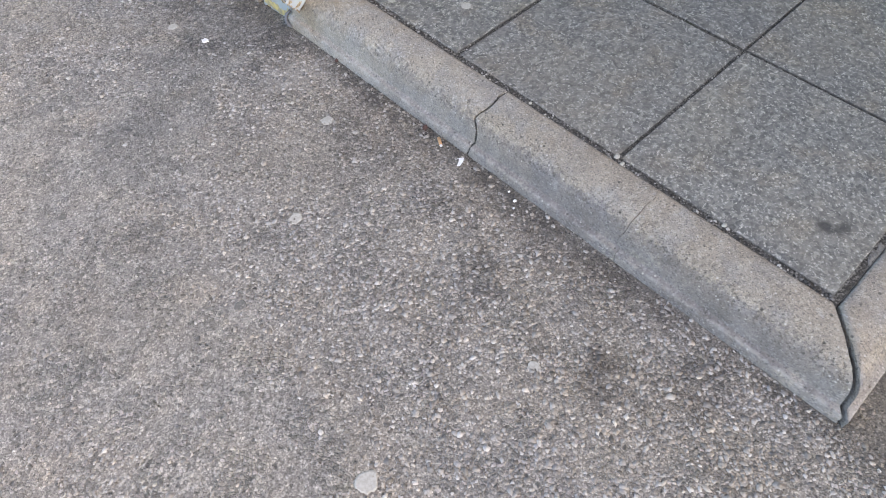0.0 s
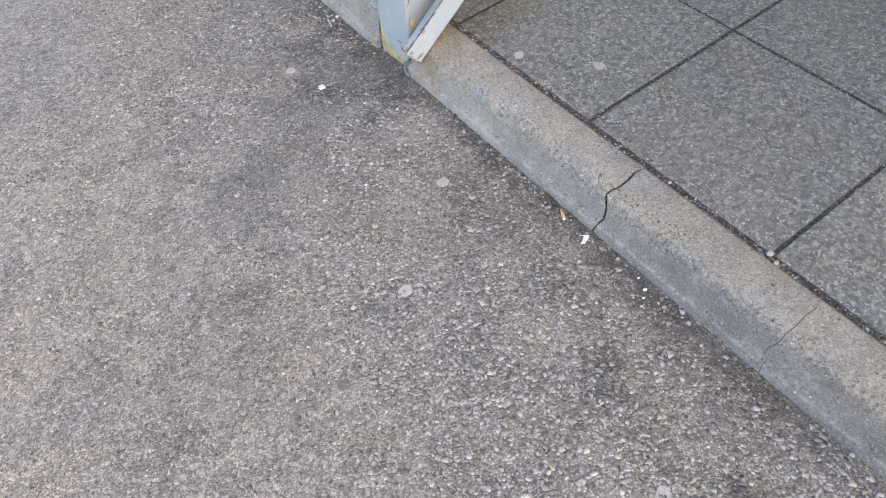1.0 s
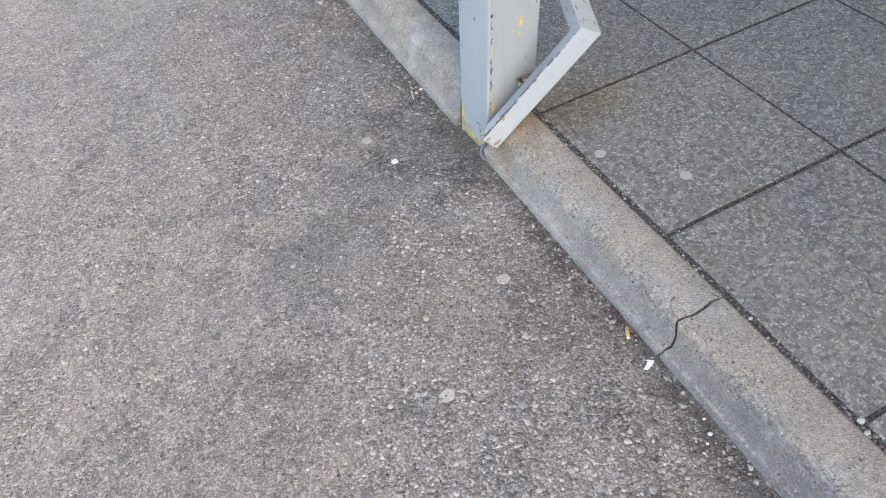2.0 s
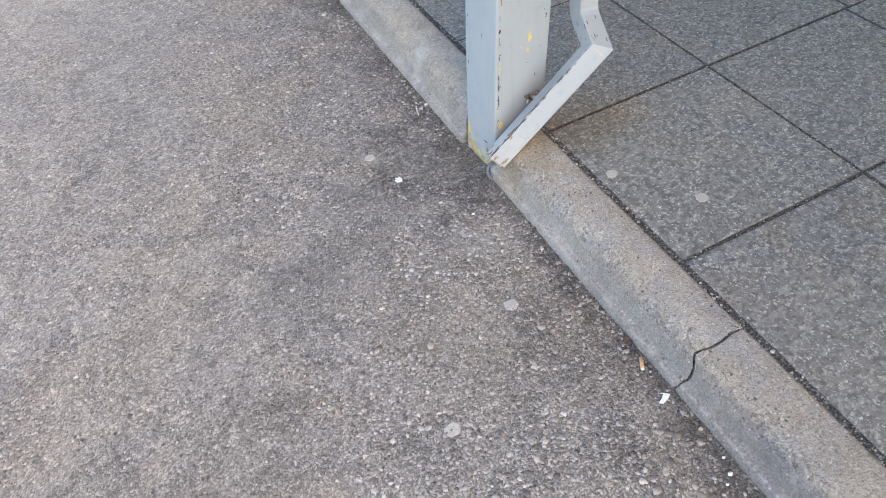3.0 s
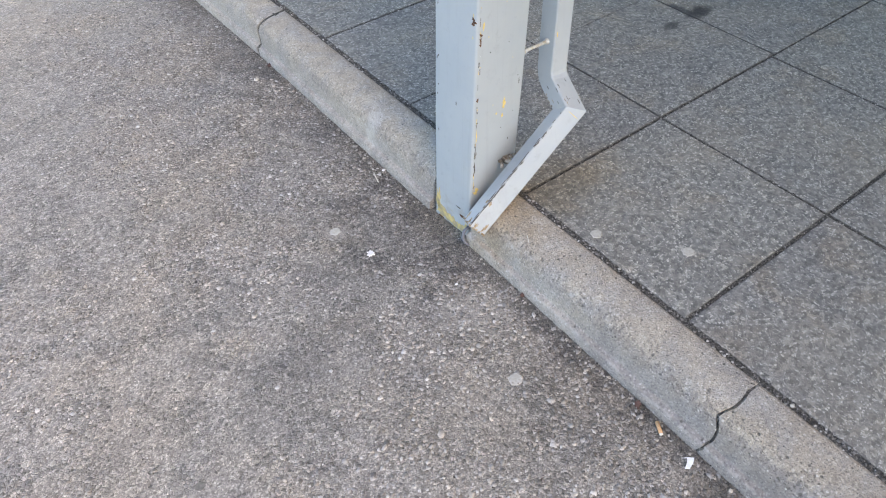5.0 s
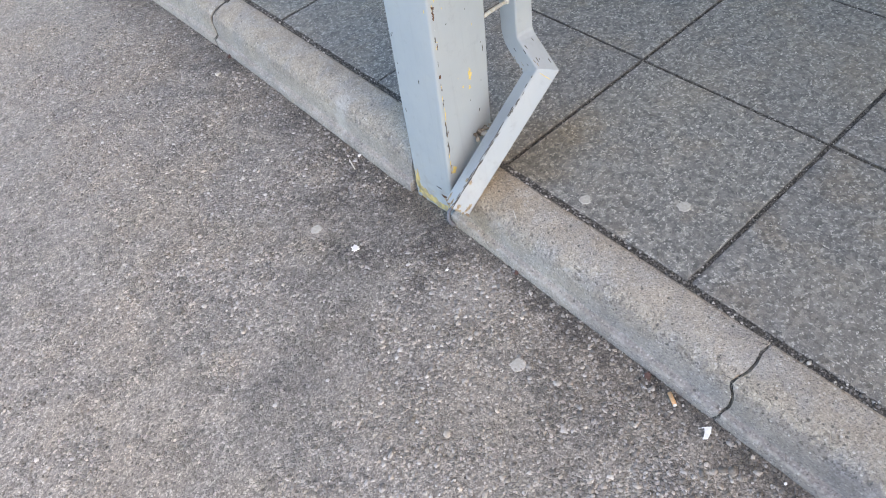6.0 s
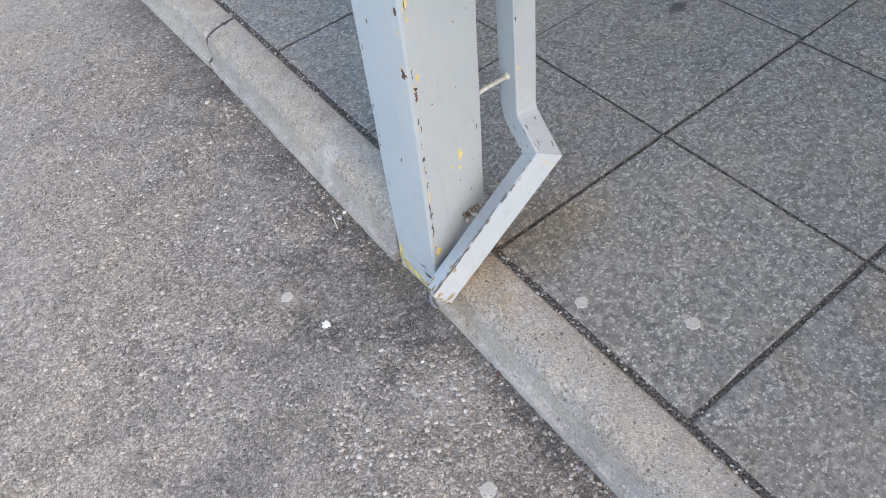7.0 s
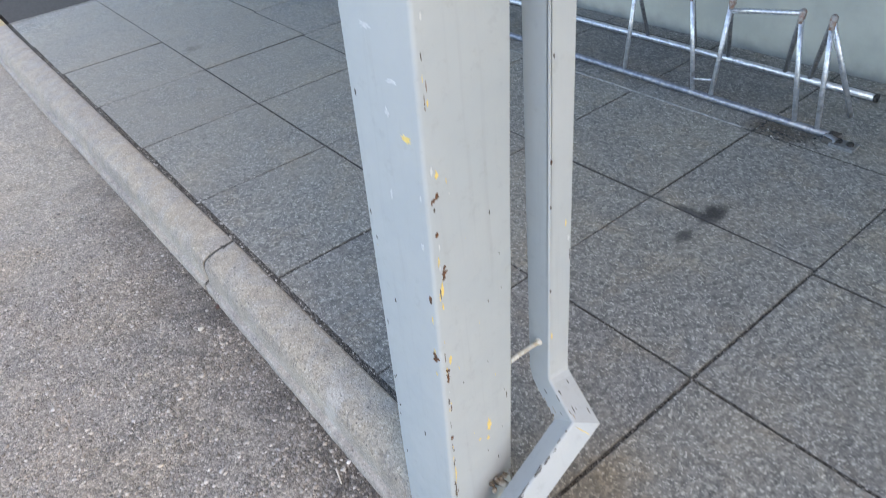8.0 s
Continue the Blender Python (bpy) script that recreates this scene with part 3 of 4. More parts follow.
# ---- kerb ----
PROFILE = ((0.0, -0.24), (0.0, -0.008), (-0.003, -0.002), (-0.010, 0.0), (-0.035, -0.001), (-0.065, -0.004), (-0.090, -0.009), (-0.110, -0.016),
           (-0.124, -0.026), (-0.133, -0.040), (-0.138, -0.058), (-0.1405, -0.085), (-0.142, -0.100), (-0.1425, -0.107), (-0.144, -0.1095), (-0.156, -0.1145), (-0.161, -0.119), (-0.161, -0.150), (-0.161, -0.24))
kerb = thing("kerb", "worn grey concrete kerb stones with rounded tops", "kerb", (KX, 0, 0), kind="structure")


def drift(y):
    """The kerb swings gently away from the slabs past its second joint."""
    return -0.0125 * min(3.8, max(0.0, y - 2.1))


def ragged(size, px, pz, j):
    """How far a broken end strays along the kerb at a place of its profile."""
    return size * (1.6 * noise.noise((px * 17, pz * 17, j)) + 0.5 * noise.noise((px * 70, pz * 70, j + 5)))


def kerb_stone(y0, y1, seed, j0, j1, mitre0=False, ch0=0.0016, ch1=0.0016, ragged0=0.004, ragged1=0.004, material=KERB, parent=kerb, label=""):
    """A kerb stone along y from y0 to y1, its near end mitred or ragged."""
    steps = max(6, int((y1 - y0) / 0.02))
    vs, n = [], len(PROFILE)
    for i in range(steps + 1):
        f = i / steps
        for k, (px, pz) in enumerate(PROFILE):
            a = y0 + (px + 0.003 if mitre0 else ragged(ragged0, px, pz, j0))
            b = y1 + ragged(ragged1, px, pz, j1)
            y = a + (b - a) * f
            rub = 0.0016 * noise.noise((px * 22, y * 22, pz * 22 + seed)) + 0.0009 * noise.noise((px * 90, y * 90, pz * 90)) - 0.003 * max(0, noise.noise((px * 38, y * 38, pz * 38 + 2)) - 0.42)
            inset = (ch0 if f < 0.5 else ch1) * max(0, 1 - min(f, 1 - f) * (y1 - y0) / 0.018)
            mid = 1.0 if 2 < k < n - 1 else 0.0
            broad = 1.0 + 0.06 * min(2.5, max(0.0, y - 2.1))    # the far stones are a little broader
            vs.append((KX + drift(y) + px * broad + mid * (rub * 0.8 + inset * (1 if pz < -0.03 else 0.25)), y, pz + mid * (rub - inset * (1 if pz > -0.03 else 0.2))))
    fs = [(i * n + k, i * n + k + 1, (i + 1) * n + k + 1, (i + 1) * n + k) for i in range(steps) for k in range(n - 1)]
    fs += [tuple(range(n))[::-1], tuple(range(steps * n, steps * n + n))]
    me = mesh_of("kerb_stone", vs, fs, material, False)
    me.polygons.foreach_set("use_smooth", [i < len(fs) - 2 for i in range(len(fs))])
    b = bmesh.new()
    b.from_mesh(me)
    bmesh.ops.recalc_face_normals(b, faces=b.faces[:])
    b.verts.index_update()
    for e in b.edges:                                   # the foot ledge keeps its arrises
        if e.verts[0].index % n == e.verts[1].index % n and e.verts[0].index % n in (14, 15):
            e.smooth = False
    ends = [f for f in b.faces if len(f.verts) == n]
    bmesh.ops.split_edges(b, edges=[e for f in ends for e in f.edges])    # crisp broken edges
    b.to_mesh(me)
    b.free()
    ob = new("kerb_stone", me)
    ob.parent = parent
    ob.matrix_parent_inverse = parent.matrix_basis.inverted()
    return tagged(ob, label)


kerb_stone(END_Y, -0.7527, 1, 0, 11, True, ch1=0.0004, ragged1=0.019, label="cracked kerb stone with a mitred end")
kerb_stone(-0.7507, -0.2258, 1, 11, 12, ch0=0.0004, ch1=0.0016, ragged0=0.019, ragged1=0.016)
kerb_stone(-0.2188, 0.668, 1, 12, 13, ch0=0.0016, ragged0=0.016, ragged1=0.003)
kerb_stone(0.862, 2.1318, 3, 14, 15, ch1=0.003, ragged1=0.009)
kerb_stone(2.1468, 3.468, 4, 15, 16, ch0=0.003, ragged0=0.009)
kerb_stone(3.473, 4.70, 5, 16, 17)
kerb_stone(4.704, 6.10, 6, 17, 18)
kerb_stone(6.106, 7.1, 7, 18, 19, material=TANSTONE, label="kerb stone with old tan paint")



def joint_dirt(y, half, j, size):
    """Dark dirt packed into the gap between two kerb stones, a little below their tops."""
    vs, n = [], len(PROFILE)
    for side in (-1, 1):
        for k, (px, pz) in enumerate(PROFILE):
            sink = 0.0045 + 0.002 * noise.noise((px * 40, pz * 40, j))
            vs.append((KX + drift(y) + px + (sink if px < -0.1 else 0), y + side * half + ragged(size, px, pz, j), pz - (sink if px > -0.14 else 0)))
    fs = [(k, k + 1, n + k + 1, n + k) for k in range(n - 1)] + [tuple(range(n))[::-1], tuple(range(n, 2 * n))]
    ob = new("joint_dirt", mesh_of("joint_dirt", vs, fs, SAND))
    ob.parent = kerb
    ob.matrix_parent_inverse = kerb.matrix_basis.inverted()
    tagged(ob, "dark dirt packed in the kerb joint")


joint_dirt(-0.2223, 0.0033, 12, 0.016)
joint_dirt(2.1393, 0.0074, 15, 0.009)
joint_dirt(3.4705, 0.0024, 16, 0.004)
joint_dirt(-0.7517, 0.0009, 11, 0.019)

# the kerb turns the corner
ret = thing("kerb_return", "concrete kerb stone turning the pavement's corner", "kerb", (0, END_Y, 0), kind="structure")
vs, n, steps = [], len(PROFILE), 120
for i in range(steps + 1):
    for k, (px, pz) in enumerate(PROFILE):
        x = KX + px + 0.0005 + (WALL_X + 0.01 - px) * i / steps
        rub = 0.0016 * noise.noise((x * 22, px * 22, pz * 22 + 9))
        vs.append((x, END_Y - 0.012 + px + (rub if 2 < k < n - 1 else 0), pz * 1.0 + (rub if 2 < k < n - 1 else 0)))
fs = [(i * n + k, (i + 1) * n + k, (i + 1) * n + k + 1, i * n + k + 1) for i in range(steps) for k in range(n - 1)] + [tuple(range(n)), tuple(range(steps * n, steps * n + n))[::-1]]
me = mesh_of("kerb_stone", vs, fs, KERB)
me.polygons.foreach_set("use_smooth", [i < len(fs) - 2 for i in range(len(fs))])
b = bmesh.new()
b.from_mesh(me)
bmesh.ops.recalc_face_normals(b, faces=b.faces[:])
b.to_mesh(me)
b.free()
rs = new("kerb_stone", me)
rs.parent = ret
rs.matrix_parent_inverse = ret.matrix_basis.inverted()

bm = bmesh.new()
rows = []
for i in range(257):
    x = 0.004 + i * 0.01
    rows.append([bm.verts.new((x, END_Y - 0.0115 + 0.0047 * k, -0.0055 + 0.004 * noise.noise((x * 60, k * 0.9, 2)) + 0.003 * noise.noise((x * 14, k * 0.4, 6)))) for k in range(5)])
for a, b in zip(rows, rows[1:]):
    for k in range(4):
        bm.faces.new((a[k], b[k], b[k + 1], a[k + 1]))
part("mortar_strip", bm, plain("grey_mortar", (0.13, 0.125, 0.11), (0.27, 0.26, 0.235), 160, 0.95, 0.0, 0.004), ret, "crumbling grey mortar in the joint")

# ---- the canopy post ----
YAW, LEAN_X = radians(3.9), 0.053
WIDTH, DEPTH, R_C = 0.161, 0.183, 0.0075
FU, FV, FW = Vector((math.cos(YAW), math.sin(YAW), 0)), Vector((-math.sin(YAW), math.cos(YAW), 0)), Vector((LEAN_X, -0.003, 1))
CORNER = Vector((-0.144, 0.682, 0))


def on_post(u, v, z):
    """A place on the post: u along its side, v along its front, at the height z."""
    return CORNER + FU * u + FV * v + FW * z


post = thing("canopy_post", "square pale blue-grey steel post, chipped and rusty, standing in the kerb", "post", on_post(0.09, 0.08, -0.15))
bm = bmesh.new()
outline = []
for cx, cy, a0 in ((R_C, R_C, 180), (DEPTH - R_C, R_C, 270), (DEPTH - R_C, WIDTH - R_C, 0), (R_C, WIDTH - R_C, 90)):
    outline += [(cx + R_C * math.cos(radians(a0 + 18 * j)), cy + R_C * math.sin(radians(a0 + 18 * j))) for j in range(6)]
zs = [-0.165 + 0.03 * i for i in range(50)] + [1.5, 2.6, 3.445]
rings = []
for z in zs:
    dent = 0.0012 * (1 if z < 1.3 else 0)
    rings.append([bm.verts.new(on_post(u + dent * noise.noise((u * 9, v * 9, z * 6)), v + dent * noise.noise((u * 9, v * 9, z * 6 + 4)), z)) for u, v in outline])
for s, e in zip(rings, rings[1:]):
    for j in range(len(s)):
        bm.faces.new((s[j], s[(j + 1) % len(s)], e[(j + 1) % len(s)], e[j]))
bm.faces.new(rings[0][::-1])
bm.faces.new(rings[-1])
shaft = part("shaft", bm, POST_PAINT, post, "pale blue-grey painted square steel shaft", True)

rng = random.Random(4)


def post_mark(name, face, a, z, ra, rz, material, lift=0.0006, ragged=0.35):
    bm = bmesh.new()
    if face == "front":
        c, u, nrm = on_post(-lift, a, z), FV, -FU
    else:
        c, u, nrm = on_post(a, -lift, z), FU, -FV
    if material is RUST and rz > 0.008:
        for f in (-0.7, 0.0, 0.75):                       # a row of flaked spots run together
            blot(bm, c - nrm * 0.0012 + FW * (rz * f) + u * (ra * rng.uniform(-0.35, 0.35)), u, FW, nrm, ra * rng.uniform(0.55, 0.95), rz * rng.uniform(0.30, 0.48), 0.0014, rng, 0.6)
    else:
        blot(bm, c - nrm * 0.0012, u, FW, nrm, ra, rz, 0.0014, rng, ragged)
    return part(name, bm, material, shaft)


for face, a, z, ra, rz in (("side", 0.023, 0.735, 0.006, 0.013), ("side", 0.014, 0.506, 0.005, 0.016), ("front", 0.012, 0.554, 0.006, 0.009), ("side", 0.012, 0.337, 0.004, 0.006),
                           ("side", 0.013, 0.875, 0.003, 0.004), ("side", 0.014, 0.813, 0.003, 0.005), ("side", 0.020, 0.879, 0.004, 0.006), 
                            ("front", 0.012, 0.686, 0.003, 0.008), ("front", 0.030, -0.085, 0.014, 0.006), ("front", 0.132, -0.152, 0.024, 0.006)):
    post_mark("rust_spot", face, a, z, ra, rz, RUST)
for face, a, z, ra, rz in (("side", 0.016, 0.705, 0.003, 0.014), ("side", 0.022, 0.540, 0.004, 0.010), ("side", 0.113, 0.286, 0.006, 0.016), ("side", 0.109, 0.246, 0.004, 0.006), ("side", 0.085, 0.262, 0.004, 0.003),
                           ("side", 0.014, 0.222, 0.002, 0.022), ("side", 0.022, 0.022, 0.008, 0.012), ("side", 0.152, 0.075, 0.005, 0.007), ("front", 0.035, 0.969, 0.012, 0.006),
                           ("front", 0.146, -0.092, 0.009, 0.042), ("front", 0.134, -0.116, 0.018, 0.028), ("front", 0.108, -0.128, 0.026, 0.022), ("front", 0.074, -0.134, 0.028, 0.017), ("front", 0.038, -0.136, 0.022, 0.014), ("front", 0.016, -0.120, 0.005, 0.016), ("side", 0.022, 0.915, 0.003, 0.006)):
    post_mark("yellow_paint_mark", face, a, z, ra, rz, SOILED if z < -0.08 else YELLOW, 0.0004, 0.5)
for face, a, z, ra, rz in (("side", 0.012, 0.170, 0.0015, 0.025), ("front", 0.112, 0.628, 0.002, 0.005), ("side", 0.120, 0.61, 0.002, 0.002), ("front", 0.150, 0.80, 0.0015, 0.004), ("side", 0.013, 0.11, 0.002, 0.014),
                           ("side", 0.05, 0.46, 0.0018, 0.002), ("side", 0.165, 0.33, 0.0015, 0.010), ("front", 0.07, 0.30, 0.0015, 0.006), ("front", 0.05, -0.06, 0.010, 0.002)):
    post_mark("scratch", face, a, z, ra, rz, DARK, 0.0004, 0.4)
for face, a, z, ra, rz in (("front", 0.072, 1.0, 0.004, 0.007), ("front", 0.085, 0.86, 0.003, 0.008), ("front", 0.055, 1.05, 0.010, 0.003), ("front", 0.02, 0.79, 0.003, 0.005), ("front", 0.10, 1.12, 0.012, 0.005)):
    post_mark("scuff", face, a, z, ra, rz, PALE, 0.0003, 0.6)

for _ in range(26):
    z = rng.uniform(-0.05, 1.15)
    face = rng.choice(("side", "side", "front"))
    post_mark("scratch", face, rng.uniform(0.0105, 0.017), z, rng.uniform(0.0008, 0.0022), rng.uniform(0.002, 0.009), rng.choice((DARK, YELLOW, RUST, PALE)), 0.0003, 0.5)
for _ in range(8):
    post_mark("scratch", "front", rng.uniform(0.140, 0.150), rng.uniform(0.0, 1.1), 0.0012, rng.uniform(0.002, 0.006), DARK, 0.0003, 0.5)

for _ in range(34):
    z = rng.choice((rng.uniform(0.02, 0.33), rng.uniform(0.02, 0.33), rng.uniform(0.33, 1.1)))
    post_mark("scratch", "side", rng.uniform(0.009, 0.0125), z, rng.uniform(0.0007, 0.0016), rng.uniform(0.003, 0.012), rng.choice((DARK, YELLOW, TANSTONE, RUST)), 0.0003, 0.5)
for _ in range(14):
    post_mark("scratch", "side", rng.uniform(0.03, 0.172), rng.uniform(0.05, 1.1), rng.uniform(0.0006, 0.0014), rng.uniform(0.0012, 0.004), rng.choice((DARK, DARK, YELLOW, PALE)), 0.0003, 0.5)

# ---- rainwater pipe ----
pipe = thing("rainwater_pipe", "square pale grey rainwater pipe, chipped, bent over the kerb", "drainpipe", (-0.18, 0.62, -0.1))
LINE = [Vector((0.168 + 0.012 * 3.6, 0.700, 3.445)), Vector((0.1665, 0.697, 0.318)), Vector((0.165, 0.690, 0.296)), Vector((0.162, 0.673, 0.281)),
        Vector((0.147, 0.596, 0.236)), Vector((-0.180, 0.6195, -0.040))]


def square_run(pts, half):
    """Mitred square rings along a bent line."""
    d = [(q - p).normalized() for p, q in zip(pts, pts[1:])]
    ring = [pts[0] + Vector((sx * half, sy * half, 0)) for sx, sy in ((-1, -1), (1, -1), (1, 1), (-1, 1))]
    out = [ring]
    for i in range(1, len(pts)):
        nrm = (d[i - 1] + d[i]).normalized() if i < len(d) else d[-1]
        ring = [p + d[i - 1] * ((pts[i] - p).dot(nrm) / d[i - 1].dot(nrm)) for p in ring]
        out.append(ring)
    return out


bm = bmesh.new()
outer, inner = square_run(LINE, 0.030), square_run(LINE, 0.0265)


def skin(rings, flip):
    vr = [[bm.verts.new(p) for p in r] for r in rings]
    edges = []
    for s, e in zip(vr, vr[1:]):
        for j in range(4):
            f = [s[j], s[(j + 1) % 4], e[(j + 1) % 4], e[j]]
            face = bm.faces.new(f[::-1] if flip else f)
            edges.append(bm.edges.get((s[j], e[j])))
    return vr, edges


vo, eo = skin(outer, False)
vi, _ = skin(inner, True)
for a in (0, -1):
    for j in range(4):
        bm.faces.new((vo[a][j], vo[a][(j + 1) % 4], vi[a][(j + 1) % 4], vi[a][j]))
bmesh.ops.bevel(bm, geom=eo, offset=0.0055, segments=4, profile=0.5, affect="EDGES")
body = part("pipe", bm, PIPE_PAINT, pipe, "square pipe with two welded bends")
D3 = (LINE[-1] - LINE[-2]).normalized()
# chipped paint along the pipe's upper arris and at its mouth
corners = outer[-1]
arris = min(range(4), key=lambda j: corners[j].y - 1.4 * corners[j].z)


def pipe_chip(name, k, along, ra, rb, material, off=0.0):
    """A patch on the faces beside the front upper arris of the sloping run."""
    j, jn = arris, (arris + k) % 4
    a0, a1 = outer[-2][j], outer[-1][j]
    across = (outer[-1][jn] - outer[-1][j]).normalized()
    other = (outer[-1][(arris - k) % 4] - outer[-1][j]).normalized()
    c = a0.lerp(a1, along) + across * (0.005 + off) - other * 0.0004
    bm = bmesh.new()
    return part(name, blot(bm, c + other * 0.0010, D3, across, -other, ra, rb, 0.0013, rng, 0.5), material, body)


for _ in range(52):
    f = rng.random() ** 0.8
    pipe_chip("scratch", rng.choice((1, 1, -1)), 0.04 + 0.94 * f, rng.uniform(0.002, 0.012) * (0.6 + f), rng.uniform(0.0006, 0.0014), DARK, rng.uniform(-0.004, 0.0))
for f, ra, o in ((0.80, 0.007, 0.004), (0.955, 0.013, 0.040), (0.975, 0.010, 0.012)):
    pipe_chip("rust_spot", 1, f, ra, 0.005, DIRTY, o)
    pipe_chip("rust_spot", -1, f, ra, 0.005, DIRTY, o)
bm = bmesh.new()
for j in range(4):
    a, b = outer[-1][j], outer[-1][(j + 1) % 4]
    for k in range(7):
        p = a.lerp(b, (k + rng.random()) / 7) - D3 * rng.uniform(-0.001, 0.003)
        bmesh.ops.create_icosphere(bm, subdivisions=1, radius=rng.uniform(0.0018, 0.0042), matrix=Matrix.Translation(p))
part("rusty_rim", bm, DIRTY, body, "rust-eaten rim of the pipe's mouth")
pipe_chip("yellow_paint_mark", 1, 0.012, 0.0012, 0.018, YELLOW, 0.028)
# chips on the short run between the bends
knee, toe = outer[3], outer[4]
for jj in range(4):
    lead, edge = toe[jj] - knee[jj], toe[(jj + 1) % 4] - knee[jj]
    out = lead.cross(edge).normalized()
    mid = (knee[jj] + knee[(jj + 1) % 4]) / 2
    if out.dot(mid - LINE[3]) < 0:
        out = -out
    if out.y > 0.5 or out.z < -0.3:
        continue
    for _ in range(9):
        f, w = rng.uniform(0.08, 0.95), rng.choice((rng.uniform(0.08, 0.92), rng.uniform(0.08, 0.16)))
        c = knee[jj].lerp(toe[jj], f).lerp(knee[(jj + 1) % 4].lerp(toe[(jj + 1) % 4], f), w)
        along = lead.normalized()
        part("scratch", blot(bmesh.new(), c - out * 0.0006, along, out.cross(along), out, rng.uniform(0.002, 0.008), rng.uniform(0.0006, 0.0014), 0.0012, rng, 0.5), rng.choice((DARK, DARK, DIRTY)), body)
# marks down the upright run
for z, sx, mat, ra, rz in ((0.44, -0.022, YELLOW, 0.002, 0.008), (0.56, -0.026, DARK, 0.0015, 0.004), (0.75, -0.026, DARK, 0.0015, 0.004), (0.70, 0.012, YELLOW, 0.0015, 0.008),
                           (0.84, -0.025, RUST, 0.0018, 0.005), (0.66, 0.02, PALE, 0.003, 0.008), (0.62, 0.024, DARK, 0.001, 0.012), (1.02, -0.02, DARK, 0.0015, 0.004)):
    c = LINE[1].lerp(LINE[0], (z - LINE[1].z) / (LINE[0].z - LINE[1].z)) + Vector((sx, -0.0302, 0))
    part("paint_mark", blot(bmesh.new(), c + Vector((0, 0.001, 0)), Vector((1, 0, 0)), Vector((0.012, 0, 1)), Vector((0, -1, 0)), ra, rz, 0.0013, rng, 0.45), mat, body)
bm = bmesh.new()
tube(bm, [(0.045, 0.700, 0.404), (0.080, 0.699, 0.408), (0.140, 0.694, 0.411)], 0.0050, 10)
bmesh.ops.create_icosphere(bm, subdivisions=2, radius=0.0085, matrix=Matrix.Translation((0.136, 0.6945, 0.411)))
part("bracket_pin", bm, plain("bracket_paint", (0.44, 0.44, 0.41), (0.34, 0.30, 0.22), 120, 0.6), pipe, "thin steel pin holding the pipe to the post", True)
bm = bmesh.new()
tube(bm, [(-0.016, 0.690, 0.083), (-0.008, 0.665, 0.090), (-0.004, 0.640, 0.090)], 0.008, 8)
for _ in range(16):
    bmesh.ops.create_icosphere(bm, subdivisions=1, radius=rng.uniform(0.003, 0.008), matrix=Matrix.Translation((rng.uniform(-0.036, 0.022), rng.uniform(0.668, 0.685), 0.086 + rng.uniform(-0.008, 0.010))))
part("bracket_stub", bm, STUBDIRT, pipe, "rusty bracket stub behind the sloping run", True)

# grey cable end under the pipe's mouth
bm = bmesh.new()
tube(bm, [(-0.150, 0.682, -0.105), (-0.168, 0.682, -0.112), (-0.180, 0.674, -0.126), (-0.181, 0.662, -0.138), (-0.172, 0.652, -0.146)], 0.0055, 10)
tagged(part("cable_end", bm, CABLE, smooth=True), "short grey cable loop under the pipe's mouth", "cable")

# ---- bicycle rack ----
rack = thing("bicycle_rack", "low galvanised steel bicycle rack with rusty bends standing along the wall", "bicycle rack", (2.2, 2.2, 0))
R_Z, FX, BX = 0.018, 1.985, 2.39
for name, x, y0 in (("front_rail", FX, 0.965), ("rear_rail", BX, 0.985)):
    bm = bmesh.new()
    tube(bm, [(x, y0, R_Z), (x, 5.0, R_Z)], 0.0158, 14)
    rail = part(name, bm, RAILZINC if x == FX else GALV, rack, "", True)
    bm = bmesh.new()
    tube(bm, [(x, y0 - 0.014, R_Z), (x, y0 - 0.001, R_Z)], 0.0168, 14)
    part("end_cap", bm, BLACK, rail, "black end cap", True)
AX, AZ = 2.005, 0.458


def rack_leg(y, ytop):
    """A bent leg: up from the front rail, over a rusty bend and down to the rear rail."""
    bm = bmesh.new()
    tube(bm, [(FX, y, R_Z + 0.012), (AX, ytop, AZ - 0.02)], 0.0100, 10)
    leg = part("front_leg", bm, GALV, rack, "", True)
    bm = bmesh.new()
    tube(bm, [(AX, ytop, AZ - 0.015), (BX, ytop + 0.20, R_Z + 0.012)], 0.0100, 10)
    # darker than the front leg: rust, and the shade it stands in painted on
    part("rear_leg", bm, DARKZINC, rack, "rusty zinc rear leg with its shade in the colour", True)
    bm = bmesh.new()
    tube(bm, [(AX - 0.003, ytop - 0.003, AZ - 0.05), (AX - 0.001, ytop, AZ - 0.014), (AX + 0.006, ytop, AZ - 0.010), (AX + 0.026, ytop + 0.007, AZ - 0.04)], 0.0106, 10)
    part("rusty_bend", bm, REDRUST, leg, "rusty red bend", True)


rack_leg(1.015, 1.062)
for y0 in (1.108, 1.578, 3.868, 4.338):
    y1, t0, t1 = y0 + 0.380, y0 + 0.07, y0 + 0.357
    rack_leg(y0, t0)
    rack_leg(y1, t1)
    bm = bmesh.new()
    tube(bm, [(AX, t0, AZ - 0.012), (AX, t1, AZ - 0.058)], 0.0105, 10)
    part("top_bar", bm, GALV, rack, "", True)
    if y0 in (1.108, 3.868):
        bm = bmesh.new()
        tube(bm, [(FX + 0.004, y1 + 0.001, 0.100), (FX + 0.004, y0 + 0.472, 0.080)], 0.0055, 8)
        part("tie_rod", bm, GALV, rack, "", True)
bm = bmesh.new()
tube(bm, [(AX + 0.01, 1.066, AZ - 0.02), (2.205, 0.985, 0.003)], 0.0105, 10)
